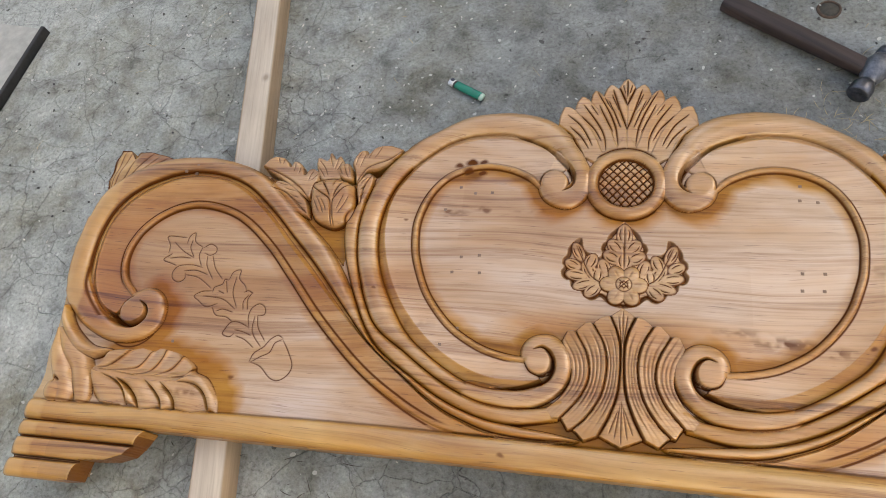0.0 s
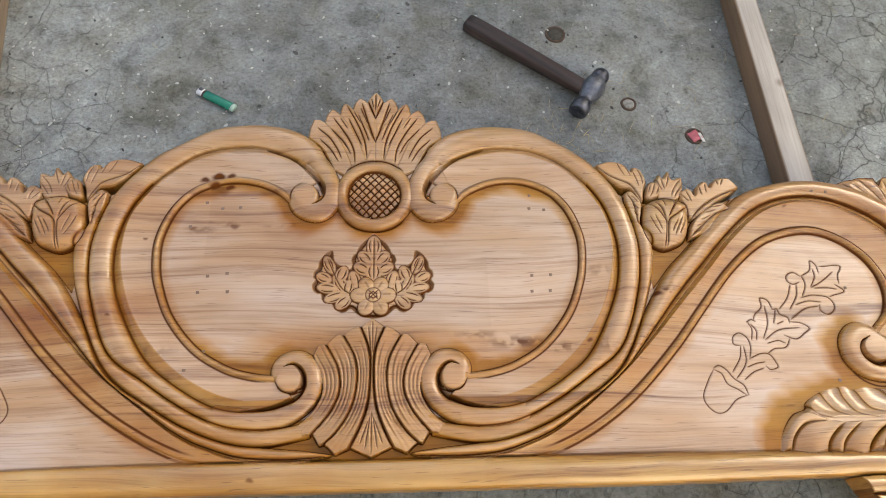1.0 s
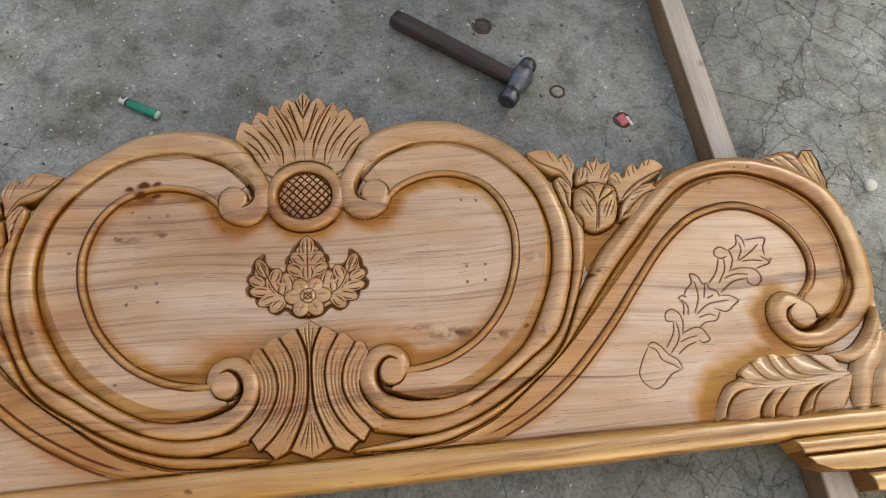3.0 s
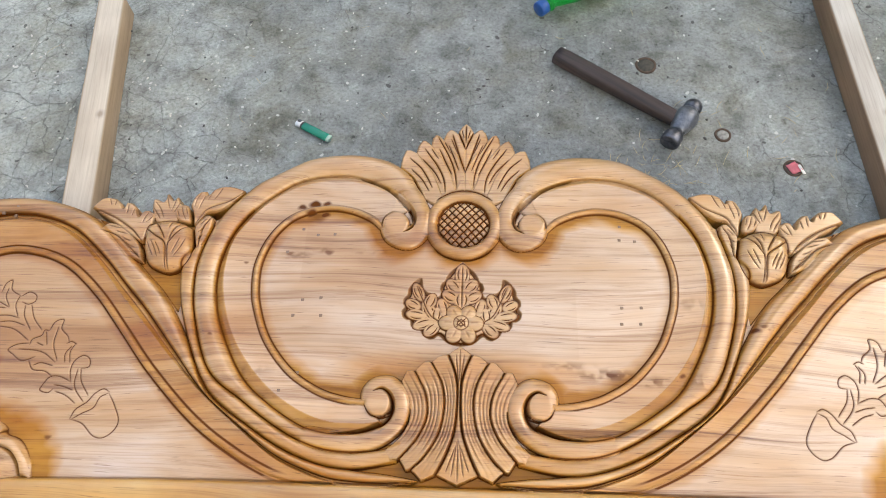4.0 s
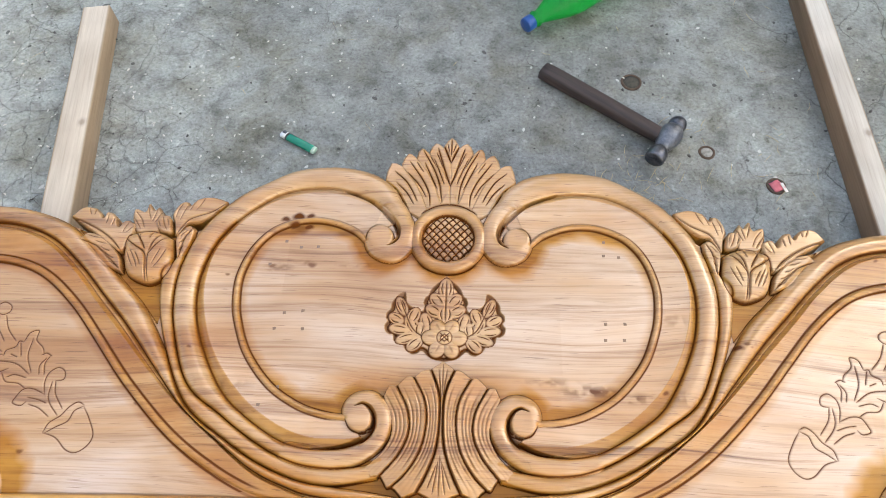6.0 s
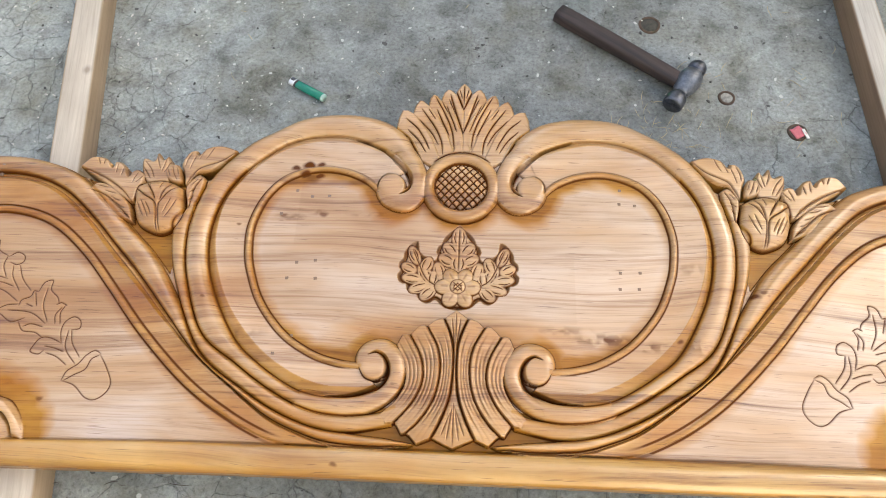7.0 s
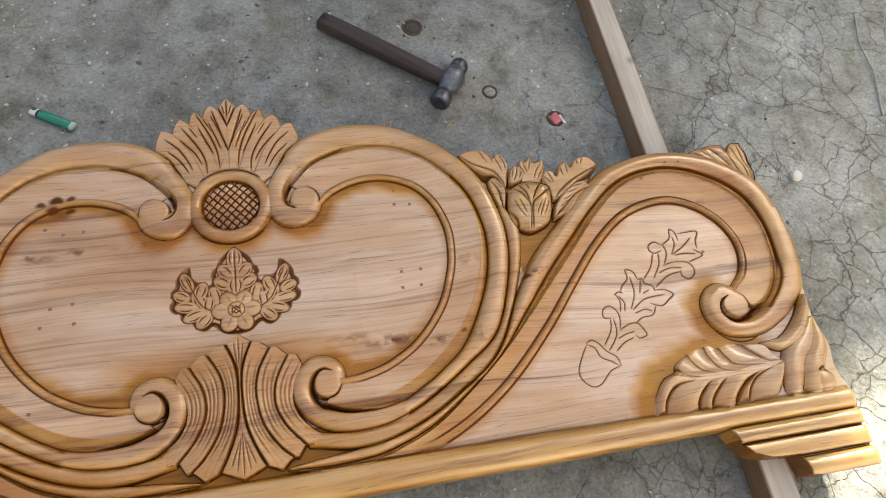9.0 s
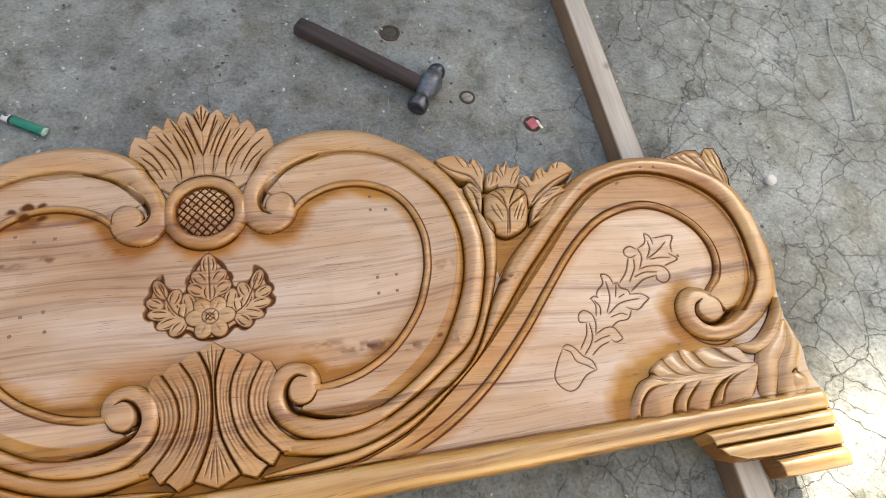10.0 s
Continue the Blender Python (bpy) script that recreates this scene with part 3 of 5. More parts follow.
# fan of ribbed blades at the foot of the field
edges = [spline(t) for t in ("-1,505 -1,433 -1,330", "16,501 4,468 2,433 5,395 14,366 27,338", "39,489 23,458 19,426 26,389 43,360 60,343",
                             "62,476 45,443 42,412 54,383 76,356", "80,460 68,436 66,409 76,387 96,367")]
tips = [((-1, 514), (-1, 325)), ((28, 498), (46, 330)), ((49, 489), (67, 342)), ((73, 476), (88, 355))]
for i in (3, 2, 1, 0):
    P, Q = edges[i], edges[i + 1]
    P2, Q2 = np.vstack([[tips[i][0]], P, [tips[i][1]]]), Q
    m = inside(np.vstack([P2, Q2[::-1]]))
    dp, dq = dist(P, 40)[0], dist(Q, 40)[0]
    u = dp / (dp + dq + 1e-9)
    h = (1.5 + 11.0 * np.clip(u * 8, 0, 1) ** 0.6 - 4.2 * u) if i else (8.5 - 1.2 * u)
    for c, stop in (((0.36, 24), (0.58, 48), (0.80, 30)) if i else ()):       # veins that run out below the tips
        vein = np.clip(1 - np.abs(u - c - 0.03 * np.sin(GY * 0.05 + 3 * i)) / 0.075, 0, 1) * np.clip((tips[i][0][1] - stop + 8 * i - GY) / 22, 0, 1) * np.clip((GY - tips[i][1][1] - 0.7 * stop) / 18, 0.15, 1)
        h = h - 1.7 * vein
        GRIME_SHADE[m] = np.maximum(GRIME_SHADE, 0.55 * vein)[m]
    H[m], L[m], SUB[m] = h[m], FAN, i + 1
    # step shade along each blade's inner edge, painted dark
    if i:
        GRIME_SHADE[m] = np.maximum(GRIME_SHADE, 1.0 * np.clip(1.25 - u / 0.13, 0, 1))[m]
for t in ("0,508 0,462", "6,501 1.5,460", "12,492 3.5,458", "0,330 0,384", "8,336 1.5,380", "15,342 3.5,374"):
    groove(spline(t), (0.7, 1.5, 1.3, 0.6), 2.0, 1.0, 0.75)
groove(edges[1], 1.8, 3.0, 1.0, 0.9)

# sunk emblem: three leaves and a flower
sunk = spline("-1,650 7,642 13,637 19,631 24,623 26,617 31,612 33,604 31,598 35,591 44,596 51,598 57,605 60,620 68,618 76,609 80,601 81,593 86,587 87,579 84,574 88,567 86,558 80,553 75,552 73,544 66,538 60,538 55,530 46,524 38,525 31,529 18,518 -1,514", 5)
m = inside(sunk)
D, _ = dist(sunk, 12)
slope = np.clip(D / 5.4, 0, 1)
rise = np.clip((D - 5.4) / 1.8, 0, 1)
H[m], L[m] = (-5.0 * slope + 4.6 * np.sqrt(rise))[m], EMBLEM
GRIME_SHADE[m] = np.maximum(0.62 * np.clip(1.7 - np.abs(D - 3.2) / 2.2, 0, 1), 0.95 * np.clip(1.3 - np.abs(D - 5.6) / 1.3, 0, 1))[m]
# lobes of the leaves, each with a few short cuts
for c, ln, wd, an in (((0, 626), 20, 12, 90), ((12, 607), 16, 11, 50), ((16, 591), 16, 11, 32), ((-1, 585), 18, 14, 90), ((46, 566), 22, 11, 60), ((64, 597), 18, 9, 66), ((46, 582), 16, 10, 112), ((71, 577), 14, 9.5, 28), ((65, 561), 18, 9.5, 8),
                      ((54, 548), 19, 9.5, -20), ((42, 540), 16, 10, -44), ((27, 573), 17, 10, 72), ((36, 561), 15, 9, 98)):
    petal(c, ln, wd, an, 3.2, EMBLEM, -1.6, 0.28, 1.0)
    a = radians(an)
    ux, uy = math.cos(a), math.sin(a)
    for k in (-0.38, 0.30):
        x0, y0 = c[0] - uy * k * wd - ux * ln * 0.45, c[1] + ux * k * wd - uy * ln * 0.45
        groove(spline([(x0, y0), (x0 + ux * ln * 0.5 - uy * k * wd * 0.5, y0 + uy * ln * 0.5 + ux * k * wd * 0.5), (x0 + ux * ln * (1.15 - abs(k) * 0.5) - uy * k * 2, y0 + uy * ln * (1.15 - abs(k) * 0.5) + ux * k * 2)], 6), (0.6, 1.4, 1.5, 0.5), 2.0, 0.9, 1.0)
for t in ("0,640 0,606 0,575", "28,549 46,562 57,584 67,607"):
    groove(spline(t), 1.7, 2.0, 1.0, 0.8)
k = (L == EMBLEM) & ((D > 6.0) | ~inside(sunk))
SUB[k & (GX < 32) & (GY > 560)] = 1
SUB[k & ((GX >= 32) | (GY <= 560))] = 2
for an in (60, 4, -60):
    a = radians(an)
    for q in (1, -1):
        petal((q * 19 * math.cos(a), 548 + 18 * math.sin(a)), 15, 12.5, an if q > 0 else 180 - an, 6.5, FLOWER, -0.5, 0.5, 1.0)
        groove(np.array([(q * 14 * math.cos(a), 548 + 14 * math.sin(a)), (q * 24 * math.cos(a), 548 + 24 * math.sin(a))]), 2.4, 1.0, 1.0, 0.25)
disc((0, 549), 10.5, 4.5, FLOWER, 3.0)
D = np.hypot(GX, GY - 549)
GRIME_SHADE[:] = np.maximum(GRIME_SHADE, 0.7 * np.clip(1.2 - np.abs(D - 10.8) / 1.1, 0, 1))
groove(np.array([(-7.0, 542.0), (7.0, 556.0)]), 1.3, 1.6, 1.0, 0.9)
groove(np.array([(-7.0, 556.0), (7.0, 542.0)]), 1.3, 1.6, 1.0, 0.9)

# tulip between the scrolls
ring_of = lambda t: spline(nums(t) + nums(t)[:1], 6)
for t, h, b in (("440,733 450,750 456,744 467,756 470,741 486,745 484,724 475,705 460,699 444,702 440,714", 8.0, -3.0),
                ("426,727 434,735 444,732 448,720 441,708 428,702 421,707", 9.0, -1.0),
                ("349,765 373,772 394,767 404,754 408,761 418,759 425,747 427,734 421,721 415,699 407,707 401,720 383,725 365,740 353,754", 9.5, -2.0),
                ("575,724 562,741 545,742 532,733 527,725 524,735 515,734 506,725 500,711 497,719 490,723 482,720 476,713 477,691 482,670 491,668 512,682 530,695 551,708", 10.5, -2.0),
                ("477,633 484,657 501,677 524,694 541,698 551,688 548,683 534,674 523,663 512,649 499,640", 11.0, -2.0),
                ("386,711 397,718 407,708 413,694 408,670 402,654 394,668 388,687", 10.0, -1.0)):
    slab(ring_of(t), h, TULIP, 4.0, b)
for t in ("351,761 370,744 398,730 408,715 415,698", "577,723 553,715 526,702 502,685 485,666", "549,685 525,676 502,657 480,637", "391,712 400,693 402,658"):
    groove(spline(t), (1.2, 2.2, 2.2, 1.2), 3.2, 0.9, 0.6)
for t in ("383,768 388,755 393,745", "394,766 400,751 402,744", "414,756 419,744 420,730", "407,752 411,738 413,726", "432,729 427,715", "439,731 434,717 428,707", "445,725 439,712", "444,741 447,731 451,720", "451,745 453,733 455,722", "466,750 462,738 457,726", "482,739 471,726 463,710", "484,730 475,718 468,708", "478,712 483,705 488,699", "486,717 490,708 492,698", "509,725 510,717 511,710", "519,730 519,722 519,714", "540,738 540,728", "550,739 545,728", "519,689 528,690 540,692", "509,679 518,681 528,684", "501,667 510,670 518,675", "493,656 501,659 509,665", "486,645 494,648 501,653", "397,708 402,704 406,697", "397,695 401,691 406,685", "398,682 401,678 404,673"):
    groove(spline(t), (0.6, 1.3, 1.2, 0.5), 2.2, 0.9, 0.6)
slab(ring_of("415,692 408,656 413,632 431,618 447,619 469,631 480,654 483,679 480,695 467,702 448,705 429,700"), 15.0, BULB, 17.0, 0.0)
groove(ring_of("415,692 408,656 413,632 431,618 447,619 469,631 480,654 483,679 480,695 467,702 448,705 429,700"), 1.8, 2.0, 1.0, 0.9)
for t in ("421,696 433,683 441,670 444,657 436,620", "484,690 467,677 452,667 446,654 440,620", "433,698 441,683 444,668", "469,699 458,684 450,670"):
    groove(spline(t), (1.2, 1.9, 1.9, 1.2), 3.4, 0.9, 0.7)
for t in ("420,671 425,655 432,639", "428,672 432,659 435,646", "471,669 462,654 454,638", "476,666 468,651 461,640", "463,665 455,652 451,643", "445,701 446,695 447,687", "459,701 463,695 460,686"):
    groove(spline(t), (0.7, 1.4, 1.3, 0.5), 2.4, 0.9, 0.6)

# acanthus and curls over the plinth
leaf = ring_of("547,320 551,336 562,355 576,369 593,375 597,384 610,393 628,401 646,405 660,407 669,402 689,405 701,403 726,400 738,395 746,378 755,369 749,346 743,332 733,323 719,319 703,319 689,321 685,323 671,319 664,316 650,317 639,322 630,317 618,321 588,317 565,324")
rim_d, _ = dist(leaf, 14)
rib = spline("755,368 710,364 678,362 636,361 604,362 581,370")
rib_d, _ = dist(rib, 90)
low = [spline(t, 6) for t in ("755,367 749,346 736,324", "736,362 710,353 696,340 688,320", "709,357 690,347 675,331 669,317", "663,357 648,344 637,331 634,317", "639,356 623,342 615,329 615,316", "616,359 588,357 571,342 563,320", "591,371 568,366 551,342 545,317")]
upp = [spline(t, 6) for t in ("754,369 742,370 730,373 712,390 701,406", "725,367 694,371 678,379 669,406", "685,363 662,369 650,390 650,410", "650,364 631,374 621,391 621,402", "624,363 603,369 592,385", "591,371 575,372 573,374")]
m = inside(leaf)
H[m], L[m] = (13.0 * np.clip(rim_d / 4.0, 0.05, 1) ** 0.5)[m], ACANTHUS
n_lobe = 0
for fam, fall, swell, skew in ((low, 0.26, 7.5, 0.75), (upp, 0.27, -4.5, 0.6)):       # rounded lobes below the rib, hollow flutes above it
    for P, Q in zip(fam, fam[1:]):
        m = inside(np.vstack([P, Q[::-1]])) & inside(leaf)
        dp, dq = dist(P, 60)[0], dist(Q, 60)[0]
        u = dp / (dp + dq + 1e-9)
        deep = np.clip(rib_d / 12, 0, 1)
        top = 17.0 - fall * rib_d + deep * (swell * (np.sin(np.pi * u ** skew) - (0.75 if swell > 0 else 0.0)) - 2.5 * u)
        n_lobe += 1
        H[m], SUB[m] = (top * np.clip(rim_d / 3.2, 0.03, 1) ** 0.45)[m], n_lobe
        cut = np.clip(rib_d / 9 - 0.3, 0, 1)
        # creases between lobes: stain, plus shade put into the colour
        GRIME_SHADE[m] = (0.75 * cut * np.clip(1.3 - np.minimum(dq, dp) / 1.4, 0, 1))[m]
        STAIN[m] = (0.62 * np.clip(1.2 - np.minimum(dp, dq) / 6, 0, 1) * cut)[m]
for P in low[1:-1]:
    groove(P[:-1], (0.6, 2.0, 2.8, 3.2), 5.0, 0.9, 0.7)
for P in upp[:-1]:
    groove(P[:-6], (0.6, 2.0, 2.4, 0.8), 3.0, 0.9, 0.6)
slab(ring_of("839,465 835,438 819,417 792,394 767,385 753,387 736,399 770,404 803,426 821,447 829,463"), 15, CURL, 11, 3)
roll(spline("830,425 805,397 780,376 769,356 762,335 760,328"), (5, 12, 16, 17, 17, 13), (10, 13, 14, 15, 15, 12), CURL)
roll(spline("834,425 825,392 809,368 797,348 791,330"), (5, 11, 16, 18, 17), (10, 13, 15, 16, 14), CURL)
disc((806,333), 18, 16, CURL)
groove(spline("799,346 809,351 811,348 810,343"), (2.0, 3.2, 3.0, 1.2), 5.0, 0.8, 1.0)

# leaf at the shoulder
shoulder = nums("728,732 758,741 785,748 813,749 819,736 829,750 850,752 853,729 854,692 850,659 855,595 836,629 813,681 776,715")
k = inside(shoulder) & (L == BOARD)
D, _ = dist(np.array(shoulder + shoulder[:1]), 9)
H[k], L[k] = (-1.5 - 3.5 * (1 - np.sqrt(np.clip(D / 8, 0, 1))) - 0.05 * np.clip(GX - 770, 0, 90) + 1.2 * np.sin((GX + GY) * 0.16))[k], CORNER
MASK |= inside(shoulder)
for t in ("784,747 809,716 832,674", "769,740 797,713 822,681", "756,736 786,711", "828,745 836,713 843,675", "838,750 844,711 848,670", "850,750 851,708 850,663", "813,742 824,706 838,673"):
    groove(spline(t), 2.0, 1.6, 1.0, 0.6)

# the vine drawn with a veining tool
for t in (
        "642,575 657,584 661,599 669,592 670,579",
        "662,586 662,573 652,557",
        "673,590 706,591 699,576 697,562",
        "690,561 702,550 685,544 677,541",
        "652,556 673,567 692,581",
        "656,555 674,556 691,553",
        "642,575 644,560 635,542",
        "640,574 630,581 619,576 618,567 626,562 636,565",
        "621,561 611,540 595,523",
        "630,560 626,543 611,522",
        "632,540 650,544 672,541 680,530 677,519 666,514 657,520 658,529",
        "621,529 641,535 661,533",
        "609,507 634,523 657,527",
        "551,505 556,515 568,526 569,540 580,536 584,522",
        "584,522 591,523 593,515 604,509 605,501",
        "573,528 572,502 560,478",
        "588,521 581,501",
        "586,500 596,504",
        "605,503 622,501 633,493 624,486 609,477 592,483",
        "562,476 586,491 618,494",
        "564,471 581,475 591,471",
        "540,503 548,507 554,504",
        "542,503 546,492 542,476",
        "546,500 552,489 549,476",
        "533,448 538,465 536,479 526,487 516,482 514,471 524,468",
        "524,468 519,450 504,430",
        "528,467 528,449 522,436 508,421",
        "561,456 573,463 590,465 599,477",
        "533,449 550,456 563,455 570,443 571,436 560,433 554,438",
        "527,437 541,442 554,444",
        "519,419 535,430 550,435",
        "477,436 486,440 496,433 504,421 516,411 520,398",
        "520,398 502,392 485,377 471,374 459,384 456,398 466,418 477,434",
        "478,434 488,428 493,414 506,406 517,398"):
    groove(spline(t, 5), 1.5, 1.6, 1.0, 0.85)

def smooth3(a):
    p = np.pad(a, 1, mode="edge")
    return (p[:-2, 1:-1] + p[2:, 1:-1] + p[1:-1, :-2] + p[1:-1, 2:] + 4 * p[1:-1, 1:-1]) / 8


# stain and shade painted into narrow hollows, by depth below their surroundings
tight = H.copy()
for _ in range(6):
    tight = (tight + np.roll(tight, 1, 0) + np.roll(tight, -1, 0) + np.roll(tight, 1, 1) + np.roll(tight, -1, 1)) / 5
thin = np.where(L == ACANTHUS, 0.6, 1.0)                # weaker on the broad leaf
GRIME_SHADE = np.maximum(GRIME_SHADE, thin * np.clip((tight - H - 0.45) / 1.0, 0, 0.9))
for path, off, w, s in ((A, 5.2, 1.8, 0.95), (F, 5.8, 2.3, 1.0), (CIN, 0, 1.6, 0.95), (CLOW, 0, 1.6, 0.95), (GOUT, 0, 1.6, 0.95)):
    dark_line(path, off, w, s)
# amber varnish run into the quirks, thin lines of it on the arrises
for path, off, w, s in ((COUT, 0, 6.0, 0.75), (DOUT, 0, 5.0, 0.7), (CIN, 0, 6.0, 0.8), (GOUT, 0, 6.0, 0.8), (CLOW, 0, 6.0, 0.7), (A, 0, 7.0, 0.5), (F, 0, 8.0, 0.6)):
    d, _ = dist(path, off + w + 1)
    STAIN = np.maximum(STAIN, s * np.clip(1.3 - 1.3 * np.abs(d - off) / w, 0, 1) * np.where(L == BOARD, 0.6, 1.0))
sy, sx = np.gradient(smooth3(H), STEP)
k = L != BOARD                                          # wiped off the crests, left on the flanks
STAIN[k] = np.maximum(STAIN, np.where((L == ROLL) | (L == ROLL2) | (L == SWEEP) | (L == RAIL), 0.55, 0.22) * np.clip((np.hypot(sx, sy) - 0.4) / 1.0, 0, 1))[k]
k = (quirk > 0.62) & (quirk <= 1)
STAIN[k] = np.maximum(STAIN, 0.62)[k]
k = quirk_in <= 1
STAIN[k] = np.maximum(STAIN, 0.62)[k]
k = (GY > 690) & (GX < 330) & ((L == ROLL) | (L == BAND))       # both marks fade towards the top of the scroll
GRIME_SHADE[k] = (GRIME_SHADE * np.interp(GY, (690, 745), (1.0, 0.4)))[k]
STAIN[k] = (STAIN * np.interp(GY, (690, 745), (1.0, 0.6)))[k]
# thin dark outline drawn on the board round the scroll ends
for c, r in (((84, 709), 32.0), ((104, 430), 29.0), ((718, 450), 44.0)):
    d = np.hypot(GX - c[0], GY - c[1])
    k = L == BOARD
    GRIME_SHADE[k] = np.maximum(GRIME_SHADE, 0.9 * np.clip(1.3 - np.abs(d - r) / 1.5, 0, 1))[k]
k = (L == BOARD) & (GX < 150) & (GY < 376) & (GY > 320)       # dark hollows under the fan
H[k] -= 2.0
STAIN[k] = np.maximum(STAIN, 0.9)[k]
k = (L == BOARD) & (H < -2) & (GX > 380)
STAIN[k] = np.maximum(STAIN, 0.85)[k]
for lab, s in ((ROLL, 0.32), (ROLL2, 0.46), (SWEEP, 0.38), (BAND, 0.16), (BAND2, 0.48), (TULIP, 0.33), (BULB, 0.38), (VOLUTE, 0.28), (ACANTHUS, 0.26), (FAN, 0.42), (EMBLEM, 0.38), (FLOWER, 0.44), (RING, 0.42), (LATTICE, 0.3), (CROWN, 0.35), (CURL, 0.34), (BEAD, 0.5), (BEAD2, 0.5)):
    STAIN[L == lab] = np.maximum(STAIN, s)[L == lab]
near, _ = dist(A, 60)
k = inside(np.vstack([A, [(110, 440), (-2, 430), (-2, 700), (60, 705)]])) & (L == BOARD)
reach = np.interp(GY, (430, 480, 600, 680, 715, 735), (32, 15, 8, 15, 24, 22))
wavy = 1 + 0.15 * np.sin(GX * 0.06 + 1.7 * np.sin(GY * 0.04)) + 0.06 * np.sin(GY * 0.21 + GX * 0.17)
ebb = lambda d, far: np.clip((far * wavy + 9 - d) / 20, 0, 1) ** 1.1        # a pool with a soft edge
STAIN[k] = np.maximum(STAIN, 0.8 * ebb(near, reach))[k]
for c, r, far in (((0, 711), 60, 16), ((94, 706), 34, 24), ((104, 432), 28, 22)):     # round the ring and the scroll ends
    STAIN[k] = np.maximum(STAIN, 0.84 * ebb(np.hypot(GX - c[0], GY - c[1]) - r, far))[k]
STAIN[k] = np.maximum(STAIN, 0.7 * np.clip(1.6 - 1.5 * np.hypot(GX / 190, (GY - 460) / 56), 0, 1))[k]
near, _ = dist(F, 30)
k = (L == BOARD) & (GX > 200)
STAIN[k] = np.maximum(STAIN, 0.75 * ebb(near, 10))[k]
near, _ = dist(np.array(nums("690,500 668,470 668,440 684,412 730,400 640,405 600,390 566,372 548,345 545,322")), 40)
STAIN[k] = np.maximum(STAIN, 0.8 * ebb(near, 24))[k]
STAIN[(L == FOOT) | (L == RAIL)] = np.maximum(STAIN, 0.30)[(L == FOOT) | (L == RAIL)]


def whole(a, odd=False):
    return np.concatenate([(-1 if odd else 1) * a[:, :0:-1], a], axis=1)


STAIN[L == CORNER] = np.maximum(STAIN, 0.32)[L == CORNER]
k = (np.abs(GY - 324) < 7) & ((L == RAIL) | (L == BOARD))
GRIME_SHADE[k] = np.minimum(GRIME_SHADE, 0.42)[k]
H, STAIN = smooth3(H), smooth3(STAIN)
k = (L == ACANTHUS) | (L == CURL)
H[k] = smooth3(smooth3(H))[k]
FX, FY, FH, FS, FG = whole(GX, True), whole(GY), whole(H), whole(STAIN), whole(GRIME_SHADE)
FL, FM = whole(L), whole(MASK).astype(float)
FSUB = whole(SUB)
# the left end was drawn a little larger than the right
wide = np.clip((-FX - 300) / 550, 0, 1.1)
FX, FY = FX - 42 * wide, FY + (FY - 480) * 0.05 * wide
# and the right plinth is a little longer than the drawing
FX = FX + 10 * np.clip((FX - 640) / 200, 0, 1) * np.clip((430 - FY) / 50, 0, 1)
# knots and a few dark flecks in the timber
for x, y, r, s in ((-236, 743, 8, 1.0), (-256, 737, 6, 0.8), (-218, 744, 6, 0.8), (-240, 727, 7, 0.95), (-219, 726, 6, 0.9), (-230, 722, 11, 0.5), (-266, 658, 5, 0.55), (-206, 661, 6, 0.6), (305, 478, 4, 0.7), (-330, 640, 3, 0.6), (-360, 520, 3, 0.6), (640, 690, 3, 0.6),
                   (-150, 300, 4, 0.6), (412, 545, 6, 0.8), (424, 552, 4, 0.6), (-420, 440, 3, 0.6), (-560, 372, 4, 0.6), (-212, 664, 5, 0.3), (-265, 656, 6, 0.3)):
    d = np.hypot((FX - x) / 1.7, FY - y + 1.2 * np.sin(FX * 0.3)) / r
    FG = np.maximum(FG, s * np.clip(1.6 - 1.6 * d, 0, 1))
rng = np.random.default_rng(5)
# the hand's unevenness, a different one on either side
for n, amp in ((9, 0.5), (40, 0.22)):
    g = rng.normal(size=(n, 2 * n))
    xi, yi = (FX - FX.min()) / (FX.max() - FX.min()) * (2 * n - 1.001), (FY - FY.min()) / (FY.max() - FY.min()) * (n - 1.001)
    a, b = xi.astype(int), yi.astype(int)
    u, v = xi - a, yi - b
    u, v = u * u * (3 - 2 * u), v * v * (3 - 2 * v)
    FH += amp * (g[b, a] * (1 - u) * (1 - v) + g[b, a + 1] * u * (1 - v) + g[b + 1, a] * (1 - u) * v + g[b + 1, a + 1] * u * v)
# scuffs and handling dirt, ragged
rag = np.zeros_like(FX)
for n, amp in ((60, 0.5), (150, 0.5)):
    g = rng.random((n, 2 * n))
    a, b = ((FX - FX.min()) / (FX.max() - FX.min() + 1) * (2 * n - 2)), ((FY - FY.min()) / (FY.max() - FY.min() + 1) * (n - 2))
    i, j = a.astype(int), b.astype(int)
    u, v = a - i, b - j
    rag += amp * (g[j, i] * (1 - u) * (1 - v) + g[j, i + 1] * u * (1 - v) + g[j + 1, i] * (1 - u) * v + g[j + 1, i + 1] * u * v)
for x, y, rx, ry, s in ((205, 478, 46, 10, 0.75), (262, 470, 26, 9, 0.6), (150, 490, 40, 7, 0.4), (-255, 655, 22, 7, 0.6), (-214, 664, 16, 6, 0.5), (330, 470, 20, 12, 0.5), (-300, 470, 40, 10, 0.4), (-620, 340, 34, 9, 0.5), (430, 552, 8, 14, 0.8),
                        (-140, 662, 30, 5, 0.4), (100, 667, 34, 4, 0.4), (330, 585, 22, 12, 0.4), (-500, 640, 36, 6, 0.35), (720, 640, 30, 6, 0.35)):
    d = np.hypot((FX - x) / rx, (FY - y) / ry)
    FG = np.maximum(FG, s * np.clip(1.2 - d, 0, 1) * np.clip((rag - 0.42) * 5, 0, 1))
SOFTM = smooth3(smooth3(FM))
